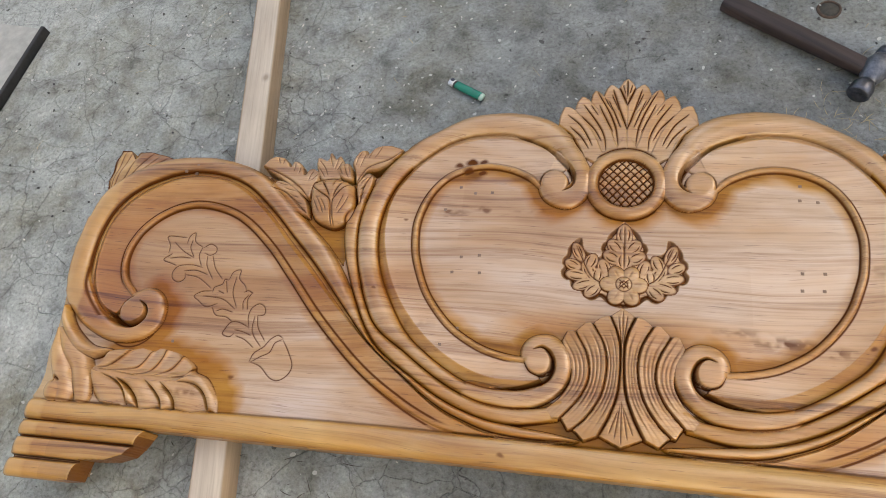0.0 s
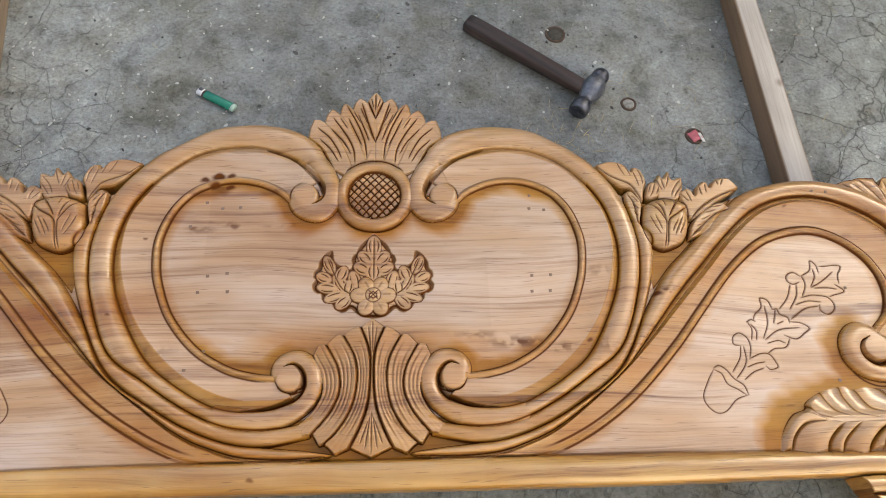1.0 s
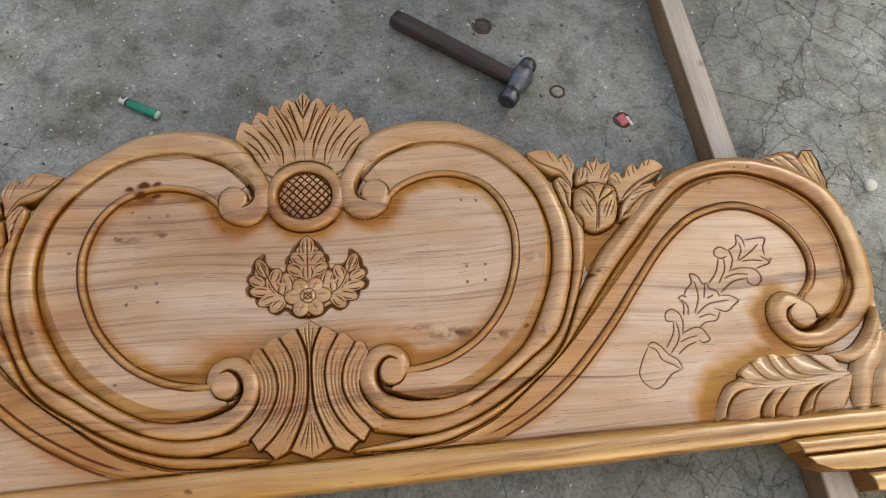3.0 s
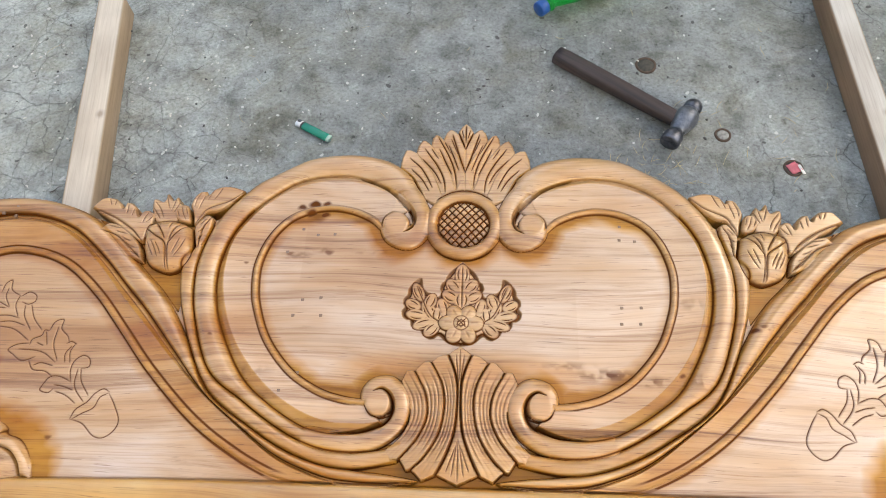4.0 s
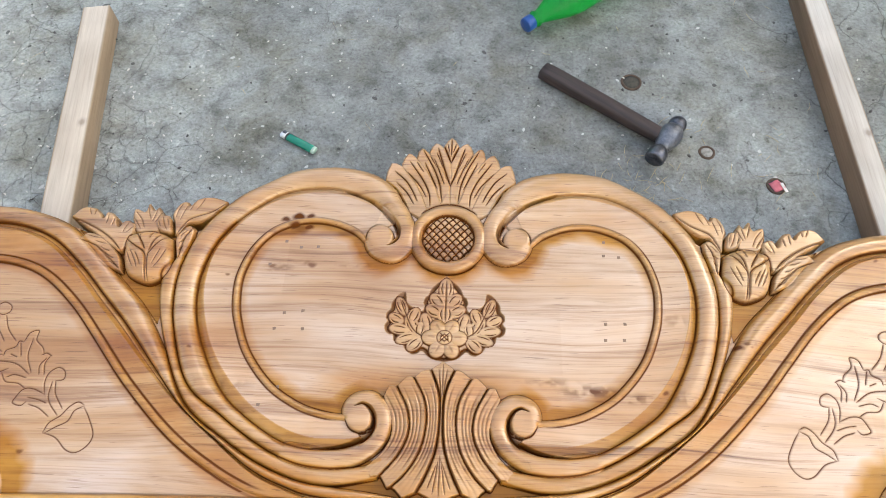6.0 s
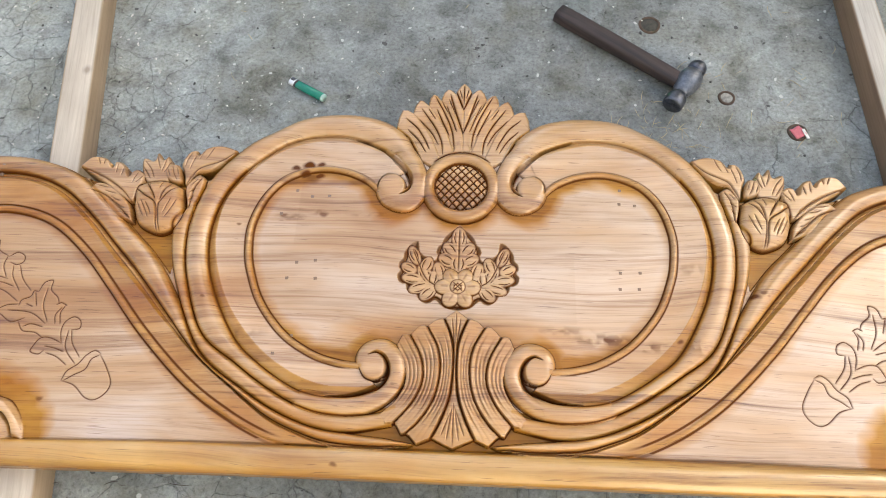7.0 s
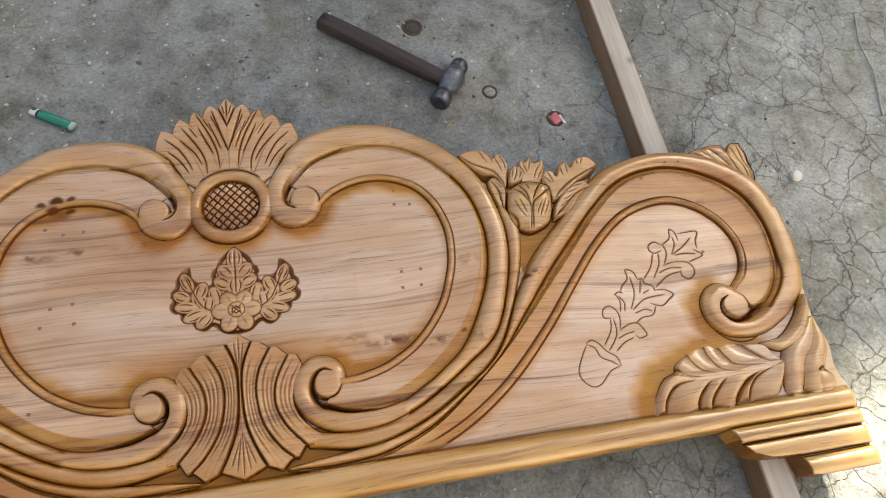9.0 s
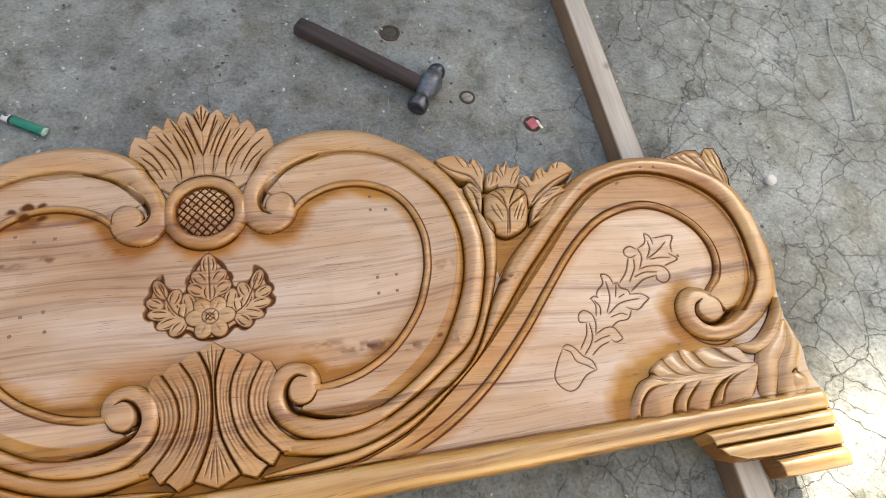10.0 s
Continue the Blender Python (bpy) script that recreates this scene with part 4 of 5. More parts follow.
ok = SOFTM > 0.45
quads = ok[:-1, :-1] & ok[1:, :-1] & ok[:-1, 1:] & ok[1:, 1:]
used = np.zeros_like(ok)
used[:-1, :-1] |= quads
used[1:, :-1] |= quads
used[:-1, 1:] |= quads
used[1:, 1:] |= quads
full = np.zeros_like(ok)
full[1:-1, 1:-1] = quads[:-1, :-1] & quads[1:, :-1] & quads[:-1, 1:] & quads[1:, 1:]
rim = used & ~full
gy, gx = np.gradient(SOFTM, STEP)
gn = np.hypot(gx, gy) + 1e-6
move = np.clip((SOFTM - 0.5) / gn, -1.2, 1.2)
PX, PY = FX.copy(), FY.copy()
PX[rim] -= (move * gx / gn)[rim]
PY[rim] -= (move * gy / gn)[rim]
hy, hx = np.gradient(FH, STEP)      # the slope of the carving
NRM = np.stack([-hx, -hy, np.ones_like(hx)], axis=-1)
NRM /= np.linalg.norm(NRM, axis=-1, keepdims=True)
POS = np.stack([PX / 1000, PY / 1000, FACE_Z + FH / 1000], axis=-1)
COLS = FX.shape[1]

headboard = empty("carved_headboard", Matrix.Translation((0, 0.3, BACK_Z)))
tagged(headboard, "varnished carved teak headboard lying on two wooden beams", "headboard")


def mesh_from(pos, faces, normals, stain, grime_shade, name, parent, label="", mat=None):
    me = bpy.data.meshes.new(name)
    me.vertices.add(len(pos))
    me.vertices.foreach_set("co", pos.astype(np.float32).ravel())
    me.loops.add(faces.size)
    me.loops.foreach_set("vertex_index", faces.astype(np.int32).ravel())
    me.polygons.add(len(faces))
    me.polygons.foreach_set("loop_start", (np.arange(len(faces)) * 4).astype(np.int32))
    me.update(calc_edges=True)
    me.shade_smooth()
    if normals is not None:
        me.normals_split_custom_set_from_vertices(normals.astype(np.float32))
    for key, values in (("stain", stain), ("grime_shade", grime_shade)):
        me.attributes.new(key, "FLOAT", "POINT").data.foreach_set("value", values.astype(np.float32))
    me.materials.append(mat or TEAK)
    ob = new(name, me)
    ob.parent = parent
    ob.matrix_parent_inverse = parent.matrix_world.inverted() if parent else Matrix()
    if label:
        ob["label"] = label
    return ob


def relief(name, sel, label="", mat=None, parent=None):
    """One carved part: its cells of the relief."""
    j, i = np.nonzero(quads & sel)
    if len(j) < 4:
        return
    v = j * COLS + i
    f = np.stack([v, v + 1, v + 1 + COLS, v + COLS], axis=1)
    ids, inv = np.unique(f, return_inverse=True)
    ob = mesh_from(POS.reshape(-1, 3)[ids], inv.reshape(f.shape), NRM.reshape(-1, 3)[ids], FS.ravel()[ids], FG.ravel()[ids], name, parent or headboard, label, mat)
    if parent:
        ob.matrix_parent_inverse = Matrix()
    return ob


bpy.context.view_layer.update()
QL, QX = FL[:-1, :-1], FX[:-1, :-1] + STEP / 2
QS = FSUB[:-1, :-1]


def pieces(owner, lab, name, halves, joined=()):
    """The single leaves, blades or lobes of a carved part."""
    for s in sorted(set(QS[QL == lab]) - {0}):
        if s in joined:
            relief(name, (QL == lab) & (QS == s), parent=owner)
            continue
        for side in halves:
            relief(name, (QL == lab) & (QS == s) & side, parent=owner)


for lab, name, text in ((CROWN, "crown", "crown of carved feather leaves"), (RING, "ring", "round turned ring"), (LATTICE, "button", "cross-hatched button"), (FAN, "fan", "fan of ribbed blades"),
                        (EMBLEM, "leaf_emblem", "sunk emblem of three leaves"), (FLOWER, "flower", "five-petalled flower"), (RAIL, "rail", "rounded amber bottom rail"), (BOARD, "board", "flat board with cut vine drawings")):
    split = lab in (CROWN, FAN, EMBLEM)
    ob = relief(name, (QL == lab) & (QS == 0) if split else QL == lab, text, HONEY if lab == RAIL else TEAK)
    if split:
        if ob is None:
            ob = empty(name)
            ob.parent, ob.matrix_parent_inverse, ob["label"] = headboard, headboard.matrix_world.inverted(), text
        pieces(ob, lab, {CROWN: "leaf", FAN: "blade", EMBLEM: "leaf"}[lab], (QX > 0, QX < 0), (1,))
for lab, name, text in ((BEAD, "bead", ""), (BAND, "inner_band", ""), (ROLL, "scroll_roll", "thick rounded scroll moulding"), (ROLL2, "slim_roll", ""), (SWEEP, "sweeping_roll", "long S-shaped scroll moulding"),
                        (BAND2, "sweeping_band", ""), (BEAD2, "sweeping_bead", ""), (BULB, "tulip_bud", ""), (TULIP, "tulip_leaves", ""), (ACANTHUS, "acanthus_leaf", "curling acanthus leaf"),
                        (CURL, "leaf_curl", ""), (CORNER, "shoulder_leaf", ""), (FOOT, "plinth_block", "stepped moulded end block")):
    for side in (QX > 0, QX < 0):
        ob = relief(name, (QL == lab) & side & ((QS == 0) | (lab != ACANTHUS)), text, HONEY if lab == FOOT else TEAK)
        if lab == ACANTHUS:
            pieces(ob, lab, "lobe", (side,))
for side in (QX > 0, QX < 0):
    for lo, hi in ((600, 900), (300, 600)):
        if lo == 600:
            relief("volute", (QL == VOLUTE) & side & (np.abs(QX) < 300) & (FY[:-1, :-1] > 600))
        else:
            relief("volute", (QL == VOLUTE) & side & (np.abs(QX) < 300) & (FY[:-1, :-1] <= 600))
    relief("volute", (QL == VOLUTE) & side & (np.abs(QX) >= 300))

# sawn edge and back
pairs = []
qp = np.pad(quads, 1)
J, I = np.nonzero(quads)
base = J * COLS + I
for dj, di, a, b in ((-1, 0, 0, 1), (1, 0, COLS + 1, COLS), (0, -1, COLS, 0), (0, 1, 1, COLS + 1)):
    e = ~qp[J + 1 + dj, I + 1 + di]
    pairs.append(np.stack([base[e] + a, base[e] + b], axis=1))
pairs = np.vstack(pairs)
ids, inv = np.unique(pairs, return_inverse=True)
inv = inv.reshape(pairs.shape)
topv = POS.reshape(-1, 3)[ids]
n = len(ids)
mid, low = topv.copy(), topv.copy()
mid[:, 2] -= 0.006
low[:, 2] = BACK_Z
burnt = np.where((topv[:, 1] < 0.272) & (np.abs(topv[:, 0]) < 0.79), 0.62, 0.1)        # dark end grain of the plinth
faces = np.vstack([np.stack([inv[:, 1], inv[:, 0], inv[:, 0] + n, inv[:, 1] + n], axis=1), np.stack([inv[:, 1] + n, inv[:, 0] + n, inv[:, 0] + 2 * n, inv[:, 1] + 2 * n], axis=1)])
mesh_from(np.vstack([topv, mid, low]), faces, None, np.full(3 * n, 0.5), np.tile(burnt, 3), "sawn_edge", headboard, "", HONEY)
cs = 6
kk = quads[::cs, ::cs][:-1, :-1] & quads[cs::cs, ::cs][:quads[::cs, ::cs].shape[0] - 1, :quads[::cs, ::cs].shape[1] - 1]
j, i = np.nonzero(kk)
v0 = np.stack([FX[j * cs, i * cs] / 1000, FY[j * cs, i * cs] / 1000, np.full(len(j), BACK_Z + 0.001)], axis=-1)
d = cs * STEP / 1000
quad = np.stack([v0, v0 + (0, d, 0), v0 + (d, d, 0), v0 + (d, 0, 0)], axis=1).reshape(-1, 3)
mesh_from(quad, np.arange(len(quad)).reshape(-1, 4), None, np.zeros(len(quad)), np.zeros(len(quad)), "back", headboard)


# square wooden plugs that hide the nails
def plugs():
    bm = box(bmesh.new(), (0, 0, 0), (0.0047, 0.0047, 0.003), 0.0006)
    me = finish(bm, "nail_plug", PLUG, False)
    spots = nums("239,713 237,690 260,688 232,579 260,580 230,554 257,555 -236,581 -209,585 -247,556 -206,557 -229,470 -250,443 -226,690 -200,692 -270,660"
                 " 689,716 712,714 703,581 705,555 657,416 -672,418 -716,742 -733,729 -714,728 -716,712 -735,715 -250,700")
    for x, y in spots:
        z = FH[int(round((y - Y0) / STEP)), int(round((x + (40 if x < -600 else 0) + X1) / STEP))]
        ob = new("nail_plug", me)
        ob.parent = headboard
        ob.matrix_parent_inverse = headboard.matrix_world.inverted()
        ob.matrix_basis = pose(x / 1000, y / 1000, FACE_Z + z / 1000 - 0.0011, 0, 0, (x * 7) % 16 - 8)


plugs()


# ---- beams under it ----
def beam(x0, y0, x1, y1, width, height, label, mat):
    a, b = Vector((x0, y0, 0)), Vector((x1, y1, 0))
    ln = (b - a).length
    bm = bmesh.new()
    bmesh.ops.create_cube(bm, size=1, matrix=Matrix.Diagonal((width, ln, height, 1)))
    bmesh.ops.subdivide_edges(bm, edges=[e for e in bm.edges if abs(e.verts[0].co.y - e.verts[1].co.y) > 0.1], cuts=24)
    bmesh.ops.bevel(bm, geom=[e for e in bm.edges if len(e.link_faces) == 2 and e.calc_face_angle(0) > 1], offset=0.0025, segments=2, profile=0.6, affect="EDGES")
    for v in bm.verts:
        q = noise.noise_vector(Vector((v.co.x * 9 + x0 * 7, v.co.y * 3, v.co.z * 9)))
        v.co.x += q.x * 0.0022
        v.co.z += max(q.z, -0.3) * 0.0006
    ob = part("wooden_beam", bm, mat)
    ang = math.atan2(-(x1 - x0), y1 - y0)
    ob.matrix_world = Matrix.Translation(((x0 + x1) / 2, (y0 + y1) / 2, height / 2)) @ Matrix.Rotation(ang, 4, "Z")
    return tagged(ob, label, "beam", "beams under the headboard")


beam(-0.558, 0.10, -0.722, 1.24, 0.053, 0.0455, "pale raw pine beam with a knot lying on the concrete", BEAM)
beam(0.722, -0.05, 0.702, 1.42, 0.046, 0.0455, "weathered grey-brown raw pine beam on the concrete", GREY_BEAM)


# ---- card stuck on the beam ----
def card():
    root = empty("card", pose(0.7135, 0.148, 0.0462, 0, 0, -3))
    tagged(root, "small cream paper card stuck on the beam", "card")
    part("paper", box(bmesh.new(), (0, 0, 0.0006), (0.021, 0.026, 0.0012), 0.0003), simple("cream_card", (0.66, 0.58, 0.48), 0.7, 0, 120, 0.12), root)
    bm = bmesh.new()
    lathe(bm, [(0.0036, 0.001), (0.0036, 0.0018), (0.002, 0.0022)], 14, Matrix.Translation((0.0005, 0.003, 0)))
    part("spot", bm, simple("brown_spot", (0.16, 0.07, 0.045), 0.7, 0, 120, 0.2), root, "round dark brown spot")


card()


# ---- claw-free ball hammer ----
def hammer():
    a, b = Vector((0.168, 1.124, 0.018)), Vector((0.373, 0.963, 0.024))
    hx = (b - a).normalized()
    ang = math.atan2(hx.y, hx.x)
    root = empty("hammer", Matrix.Translation((b.x, b.y, 0)) @ Matrix.Rotation(ang, 4, "Z"))
    tagged(root, "ball-peen hammer with grimy dark wooden handle on the concrete", "hammer")
    bm = bmesh.new()
    ln = (b - a).length
    rings = []
    for i in range(15):
        s = i / 14
        w, h = np.interp(s, (0, 0.1, 0.5, 0.85, 1), (0.0160, 0.0170, 0.0162, 0.0148, 0.0135)), np.interp(s, (0, 0.1, 0.5, 0.85, 1), (0.0130, 0.0135, 0.0130, 0.0118, 0.0105))
        rings.append([bm.verts.new((-ln + s * (ln + 0.012), w * math.copysign(abs(math.cos(t)) ** 0.6, math.cos(t)), 0.0135 + s * 0.010 + h * math.copysign(abs(math.sin(t)) ** 0.6, math.sin(t))))
                      for t in np.linspace(0, 2 * math.pi, 16, endpoint=False)])
    for p, q in zip(rings, rings[1:]):
        for i in range(16):
            bm.faces.new((p[i], q[i], q[(i + 1) % 16], p[(i + 1) % 16]))
    bm.faces.new(rings[0])
    bm.faces.new(rings[-1][::-1])
    part("handle", bm, DARK_HANDLE, root, "grimy dark wooden handle")
    fall = math.atan2(1.012 - 0.905, 0.418 - 0.348) - ang
    m = Matrix.Translation((0.010, 0, 0.0245)) @ Matrix.Rotation(fall, 4, "Z") @ Matrix.Diagonal((1, 1, 0.94, 1)) @ Matrix.Rotation(radians(90), 4, "Y")
    for name, steel, prof, text in (("striking_face", STEEL, [(0.0155, -0.054), (0.0172, -0.0525), (0.0178, -0.050), (0.0178, -0.037), (0.0160, -0.031), (0.0130, -0.025)], "dark round striking face"),
                                    ("cheek", RUBBED_STEEL, [(0.0132, -0.0255), (0.0140, -0.020), (0.0178, -0.010), (0.0210, 0.003), (0.0215, 0.013), (0.0190, 0.024), (0.0150, 0.030)], "bare rubbed steel cheek"),
                                    ("peen", STEEL, [(0.0148, 0.0295), (0.0160, 0.033), (0.0164, 0.040), (0.0150, 0.047), (0.0110, 0.053), (0.004, 0.0565)], "dark rounded peen")):
        bm = bmesh.new()
        part(name, lathe(bm, prof, 28, m), steel, root, text)


hammer()


# ---- lighter ----
def lighter():
    root = empty("lighter", Matrix.Translation((-0.281, 0.945, 0)) @ Matrix.Rotation(math.atan2(-0.045, 0.079), 4, "Z"))
    tagged(root, "green plastic disposable lighter lying on the concrete", "lighter")
    green = simple("green_plastic", (0.015, 0.30, 0.20), 0.25, 0, 40, 0.2, Transmission_Weight=0.25)
    pale = simple("pale_plastic", (0.45, 0.62, 0.52), 0.3, 0, 40, 0.1)
    black = simple("black_plastic", (0.02, 0.02, 0.022), 0.4, 0, 40, 0.2)
    sq = Matrix.Diagonal((1, 1.0, 0.66, 1))

    def tube(x0, x1, r, mat, name, label):
        bm = bmesh.new()
        lathe(bm, [(r * 0.9, 0), (r, 0.0012), (r, x1 - x0 - 0.0012), (r * 0.9, x1 - x0)], 24, Matrix.Translation((x0, 0, 0.0062)) @ sq @ Matrix.Rotation(radians(90), 4, "Y"))
        return part(name, bm, mat, root, label)
    tube(-0.024, 0.031, 0.0080, green, "body", "green translucent body")
    tube(0.031, 0.037, 0.0077, pale, "base", "pale clear base")
    tube(-0.039, -0.0275, 0.0075, simple("tin_hood", (0.78, 0.79, 0.80), 0.35, 0.35, 80, 0.1), "hood", "shiny pale metal hood")
    tube(-0.0278, -0.0238, 0.0078, black, "button", "black thumb button")
    bm = bmesh.new()
    lathe(bm, [(0.003, -0.003), (0.0042, -0.0025), (0.0042, 0.0025), (0.003, 0.003)], 16, Matrix.Translation((-0.034, 0.003, 0.0095)) @ Matrix.Rotation(radians(90), 4, "X"))
    part("spark_wheel", bm, STEEL, root)


lighter()


# ---- bottle ----
def bottle():
    ang = radians(41)
    root = empty("plastic_bottle", Matrix.Translation((0.135, 1.215, 0)) @ Matrix.Rotation(ang, 4, "Z"))
    tagged(root, "empty green plastic bottle with blue cap lying on the concrete", "bottle")
    g, n, l, p = material("green_pet")
    p.inputs["Base Color"].default_value, p.inputs["Roughness"].default_value = (0.03, 0.62, 0.12, 1), 0.12
    p.inputs["Transmission Weight"].default_value, p.inputs["IOR"].default_value = 0.75, 1.25
    bump(n, l, p, noise_tex(n, l, stretched(n, l, (1, 1, 1)), 60, 3), 0.3, 0.002)
    blue = simple("blue_cap", (0.01, 0.07, 0.28), 0.35, 0, 60, 0.2)
    lie = Matrix.Translation((0, 0, 0.041)) @ Matrix.Rotation(radians(90 - 2), 4, "Y")
    bm = bmesh.new()
    lathe(bm, [(0.0125, 0.012), (0.0125, 0.02), (0.0165, 0.022), (0.0165, 0.024), (0.0130, 0.026), (0.0145, 0.035), (0.021, 0.055), (0.029, 0.080), (0.036, 0.105), (0.040, 0.13), (0.041, 0.15), (0.039, 0.16),
               (0.041, 0.17), (0.041, 0.24), (0.039, 0.25), (0.041, 0.26), (0.041, 0.30), (0.036, 0.315), (0.02, 0.312)], 40, lie)
    part("bottle_body", bm, g, root, "translucent green body")
    bm = bmesh.new()
    lathe(bm, [(0.0135, -0.004), (0.0148, -0.0025), (0.0150, 0.0), (0.0150, 0.0135), (0.0142, 0.0145)], 36, lie)
    part("cap", bm, blue, root, "blue ribbed screw cap")


bottle()


# ---- small things on the concrete ----
def cap_thing():
    white = simple("white_plastic", (0.72, 0.72, 0.70), 0.5, 0, 80, 0.1)
    bm = bmesh.new()
    lathe(bm, [(0.0095, 0.0), (0.0105, 0.001), (0.0108, 0.006), (0.0098, 0.0095), (0.007, 0.0110), (0.002, 0.0114)], 28)
    ob = part("bottle_cap", bm, white)
    ob.location = (0.992, 0.712, 0.0)
    tagged(ob, "small white plastic cap lying on cracked concrete", "cap")


cap_thing()


def floor_ring(x, y, r, filled, name, label):
    rust = simple("rusty_pipe_" + name, (0.11, 0.075, 0.055), 0.8, 0.3, 200, 0.4)
    root = empty(name, Matrix.Translation((x, y, 0)))
    tagged(root, label, "pipe")
    bm = bmesh.new()
    prof = [(r - 0.004, -0.003), (r - 0.004, 0.002), (r - 0.002, 0.0032), (r, 0.0022), (r + 0.001, -0.003)]
    rings = [[bm.verts.new((q * math.cos(a) * (1 + 0.03 * math.sin(3 * a)), q * math.sin(a), z)) for a in np.linspace(0, 2 * math.pi, 40, endpoint=False)] for q, z in prof]
    for p, q in zip(rings, rings[1:]):
        for i in range(40):
            bm.faces.new((p[i], p[(i + 1) % 40], q[(i + 1) % 40], q[i]))
    part("rim", bm, rust, root)
    if filled:
        bm = bmesh.new()
        lathe(bm, [(r - 0.003, -0.004), (r - 0.003, 0.0012), (r * 0.5, 0.0018), (0.002, 0.0015)], 32)
        part("filling", bm, simple("dirt_fill_" + name, filled, 0.9, 0, 150, 0.45), root)


floor_ring(0.457, 0.948, 0.0145, (0.27, 0.26, 0.24), "pipe_stub", "rusty pipe stub set flush in the concrete")
floor_ring(0.337, 1.110, 0.0195, (0.058, 0.052, 0.042), "capped_pipe", "dark round filled hole in the concrete")
floor_ring(0.567, 0.879, 0.0165, (0.07, 0.06, 0.055), "drain_hole", "round dark hole with a scrap of pink plastic")


def scrap():
    pink = simple("pink_plastic", (0.62, 0.16, 0.19), 0.5, 0, 80, 0.2)
    bm = bmesh.new()
    bmesh.ops.create_grid(bm, x_segments=6, y_segments=5, size=0.5)
    for v in bm.verts:
        q = noise.noise(Vector((v.co.x * 5, v.co.y * 5, 2)))
        v.co = Vector((v.co.x * 0.017 * (1 + 0.3 * q), v.co.y * 0.021, 0.0035 + 0.004 * q + 0.003 * v.co.x))
    bmesh.ops.solidify(bm, geom=bm.faces[:], thickness=0.0012)
    ob = part("plastic_scrap", bm, pink)
    ob.matrix_world = pose(0.566, 0.877, 0.0012, 0, 0, 25)
    tagged(ob, "crumpled pink plastic scrap in a floor hole", "scrap")
    bm = bmesh.new()
    box(bm, (0, 0, 0), (0.006, 0.020, 0.0012), 0.0004)
    for v in bm.verts:
        v.co.z += 0.12 * abs(v.co.y) + 0.05 * v.co.x
    ob = part("paper_scrap", bm, simple("white_paper", (0.72, 0.70, 0.66), 0.7, 0, 90, 0.15))
    ob.matrix_world = pose(0.577, 0.873, 0.0052, 0, 14, 18)
    tagged(ob, "small white paper scrap lying against pink plastic", "scrap")


scrap()


# ---- grey sheet with a dark edge bar, at the yard's side ----
def sheet():
    root = empty("metal_sheet", Matrix.Translation((-1.45, 1.0, 0)))
    tagged(root, "grey metal sheet with black edge bar on the concrete", "sheet")
    grey = simple("grey_sheet", (0.40, 0.405, 0.385), 0.85, 0.0, 30, 0.22)
    black = simple("black_bar", (0.022, 0.022, 0.023), 0.55, 0.2, 120, 0.5)
    a, b = Vector((-1.345, 0.62, 0)), Vector((-1.262, 1.122, 0))
    d = (b - a).normalized()
    side = Vector((-d.y, d.x, 0))
    rot = Matrix.Rotation(math.atan2(d.y, d.x), 4, "Z")
    mid = (a + b) / 2 - root.location
    part("edge_bar", box(bmesh.new(), mid + side * 0.005 + Vector((0, 0, 0.010)), ((b - a).length, 0.010, 0.020), 0.0015, rot), black, root, "black flat edge bar")
    part("panel", box(bmesh.new(), mid + side * 0.292 + Vector((0, 0, 0.006)), ((b - a).length, 0.56, 0.010), 0.002, rot), grey, root)


sheet()


# ---- chips, straw and twigs strewn about ----
def litter(name, mat, spots, size, seed, label, category, kind="stuff"):
    rnd = random.Random(seed)
    bm = bmesh.new()
    for x0, y0, spread, count in spots:
        for _ in range(count):
            x, y = x0 + rnd.gauss(0, spread), y0 + rnd.gauss(0, spread)
            a, ln = rnd.uniform(0, math.pi), rnd.uniform(*size[0])
            w = rnd.uniform(*size[1])
            n = 5
            bend = rnd.uniform(-0.5, 0.5)
            prev = None
            for i in range(n):
                t = i / (n - 1) - 0.5
                cx, cy = x + math.cos(a + bend * t) * ln * t, y + math.sin(a + bend * t) * ln * t
                z = 0.0006 + w * 0.5 + size[2] * rnd.random() * ln
                v = w * (0.35 + 0.65 * math.cos(math.pi * t))
                q = [bm.verts.new((cx - math.sin(a) * v * s, cy + math.cos(a) * v * s, z + dz)) for s, dz in ((0.5, 0), (0.2, v * 0.4), (-0.25, v * 0.38), (-0.5, 0), (0, -v * 0.45))]
                if prev:
                    for k in range(5):
                        bm.faces.new((prev[k], prev[(k + 1) % 5], q[(k + 1) % 5], q[k]))
                else:
                    bm.faces.new(q)
                prev = q
            bm.faces.new(prev[::-1])
    return tagged(part(name, bm, mat), label, category, kind=kind)


STRAW = simple("dry_straw", (0.42, 0.34, 0.20), 0.8, 0, 60, 0.3)
TWIG = simple("dark_twig", (0.07, 0.055, 0.045), 0.8, 0, 60, 0.3)
CHIP = simple("pale_chip", (0.60, 0.58, 0.54), 0.8, 0, 60, 0.2)
litter("straw", STRAW, ((0.31, 0.885, 0.03, 26), (0.37, 0.86, 0.04, 26), (0.42, 0.98, 0.05, 14), (0.52, 0.95, 0.12, 22), (0.9, 0.80, 0.10, 16), (-0.25, 1.05, 0.25, 14), (0.6, 1.1, 0.2, 18), (-0.9, 0.8, 0.15, 10)),
       ((0.010, 0.034), (0.0006, 0.0013), 0.12), 3, "short dry straw bits strewn on the concrete", "straw")
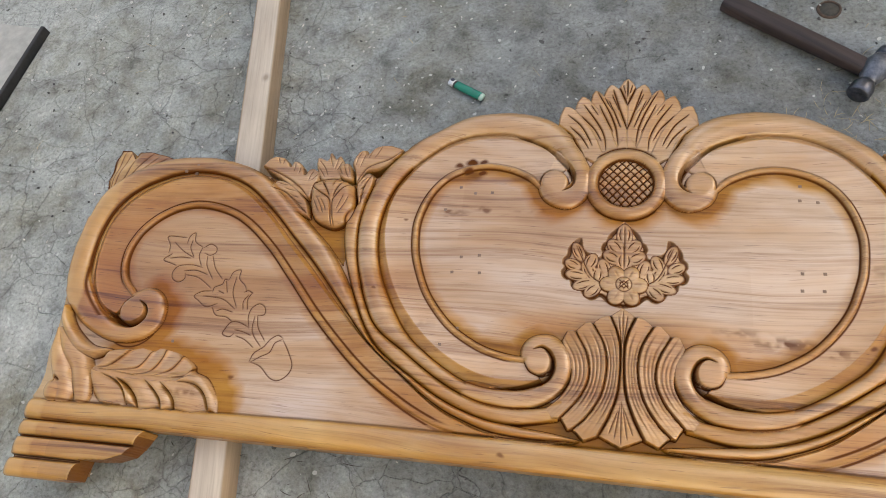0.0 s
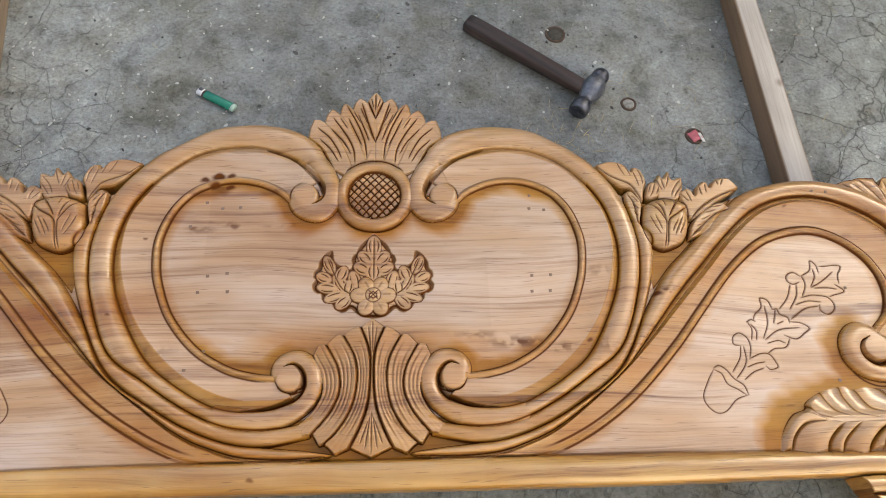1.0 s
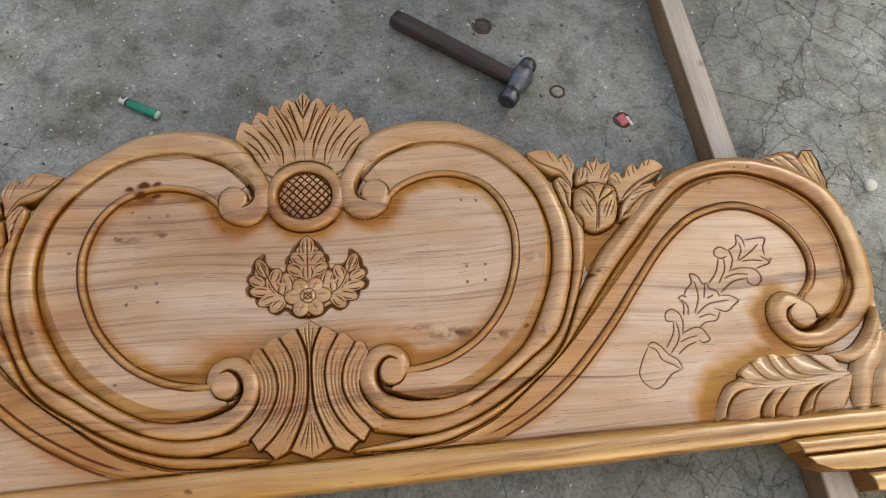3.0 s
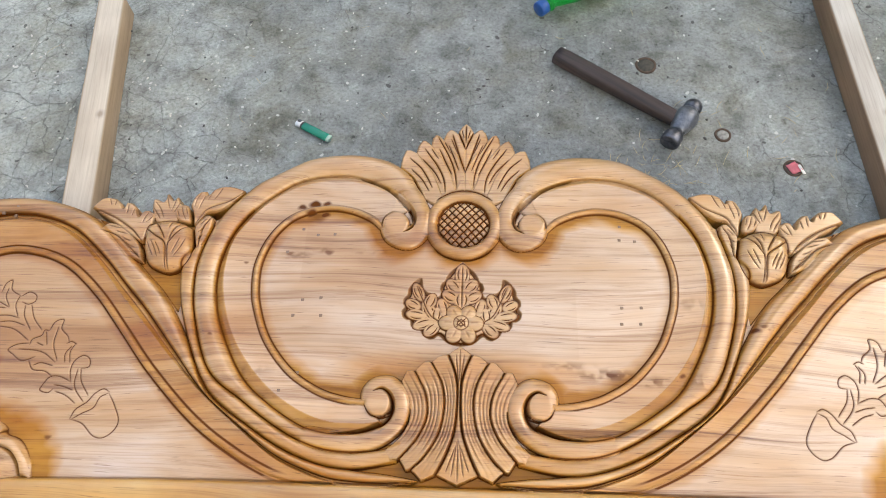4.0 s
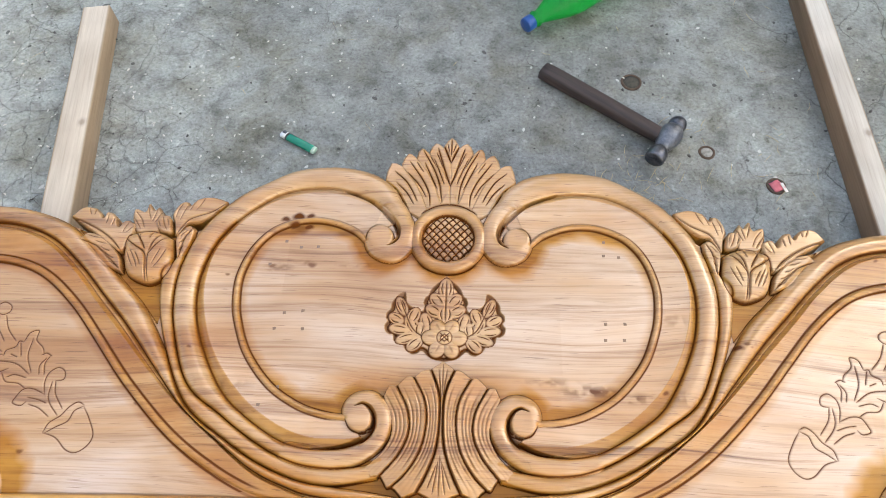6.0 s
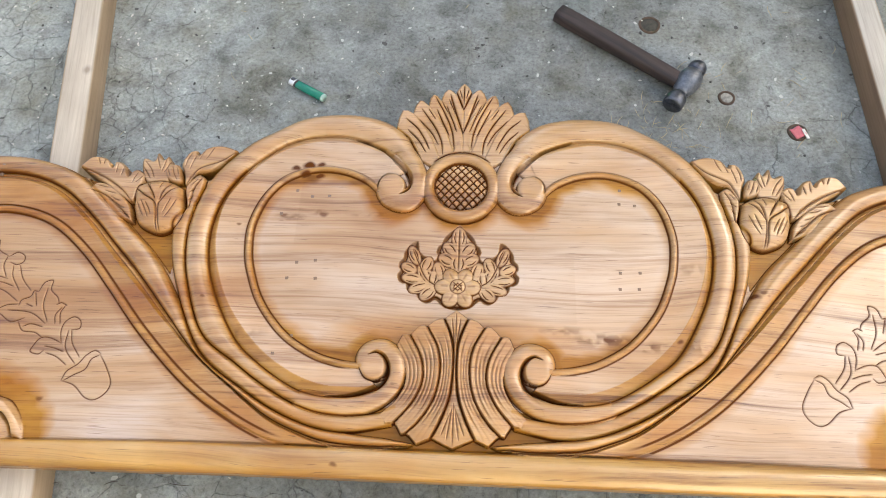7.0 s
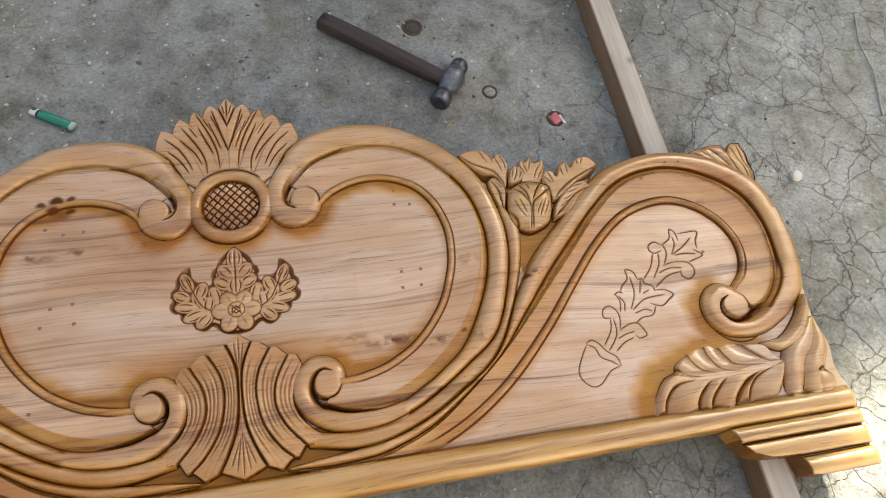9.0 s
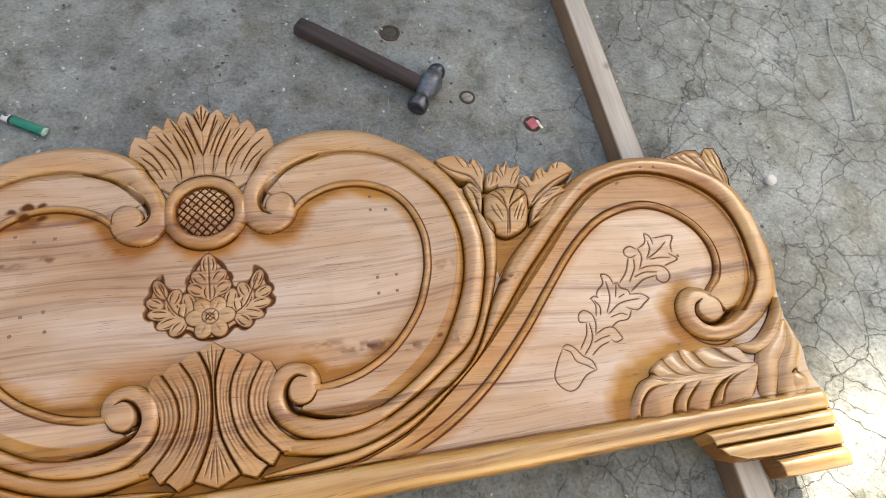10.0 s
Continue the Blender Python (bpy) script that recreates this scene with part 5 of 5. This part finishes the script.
litter("twigs", TWIG, ((-0.735, 0.80, 0.016, 9), (-0.60, 0.80, 0.02, 5), (-0.62, 0.25, 0.03, 8), (-0.45, 0.24, 0.03, 12), (0.1, 1.0, 0.4, 16), (0.9, 0.7, 0.15, 12), (-1.0, 0.8, 0.2, 10)),
       ((0.008, 0.034), (0.0007, 0.0014), 0.15), 4, "thin dark twigs lying on the concrete", "twig")
litter("chips", CHIP, ((-0.55, 1.05, 0.2, 110), (-0.95, 0.95, 0.22, 110), (-0.2, 1.0, 0.15, 26), (0.5, 0.24, 0.16, 26), (0.25, 1.05, 0.2, 24), (0.95, 0.6, 0.2, 22), (-0.3, 0.22, 0.2, 16)),
       ((0.003, 0.007), (0.002, 0.0042), 0.0), 5, "small pale lime chips scattered on the concrete", "chips")


# ---- thin wire at the yard's side ----
def wire():
    bm = bmesh.new()
    pts = spline("1306,1090 1277,1017 1271,956 1272,934 1242,829", 8) / 1000
    prev = None
    for i, (x, y) in enumerate(pts):
        z = 0.0018 + 0.004 * math.sin(math.pi * i / (len(pts) - 1))
        q = [bm.verts.new((x + 0.0016 * math.cos(a), y, z + 0.0016 * math.sin(a))) for a in np.linspace(0, 2 * math.pi, 6, endpoint=False)]
        if prev:
            for k in range(6):
                bm.faces.new((prev[k], prev[(k + 1) % 6], q[(k + 1) % 6], q[k]))
        prev = q
    tagged(part("wire", bm, simple("pale_wire", (0.42, 0.41, 0.39), 0.6, 0.2, 60, 0.2)), "thin bent pale wire lying on cracked concrete", "wire")


wire()
PEBBLE = simple("dark_pebble", (0.08, 0.077, 0.074), 0.85, 0, 90, 0.4)
litter("pebbles", PEBBLE, ((-0.6, 1.05, 0.22, 40), (-1.0, 0.95, 0.18, 34), (0.0, 1.1, 0.2, 26), (0.45, 1.08, 0.16, 20), (0.95, 0.75, 0.16, 14), (-1.2, 0.866, 0.003, 1), (-1.19, 0.98, 0.003, 1)),
       ((0.003, 0.008), (0.0025, 0.0055), 0.0), 6, "small dark pebbles scattered on the concrete", "pebbles")
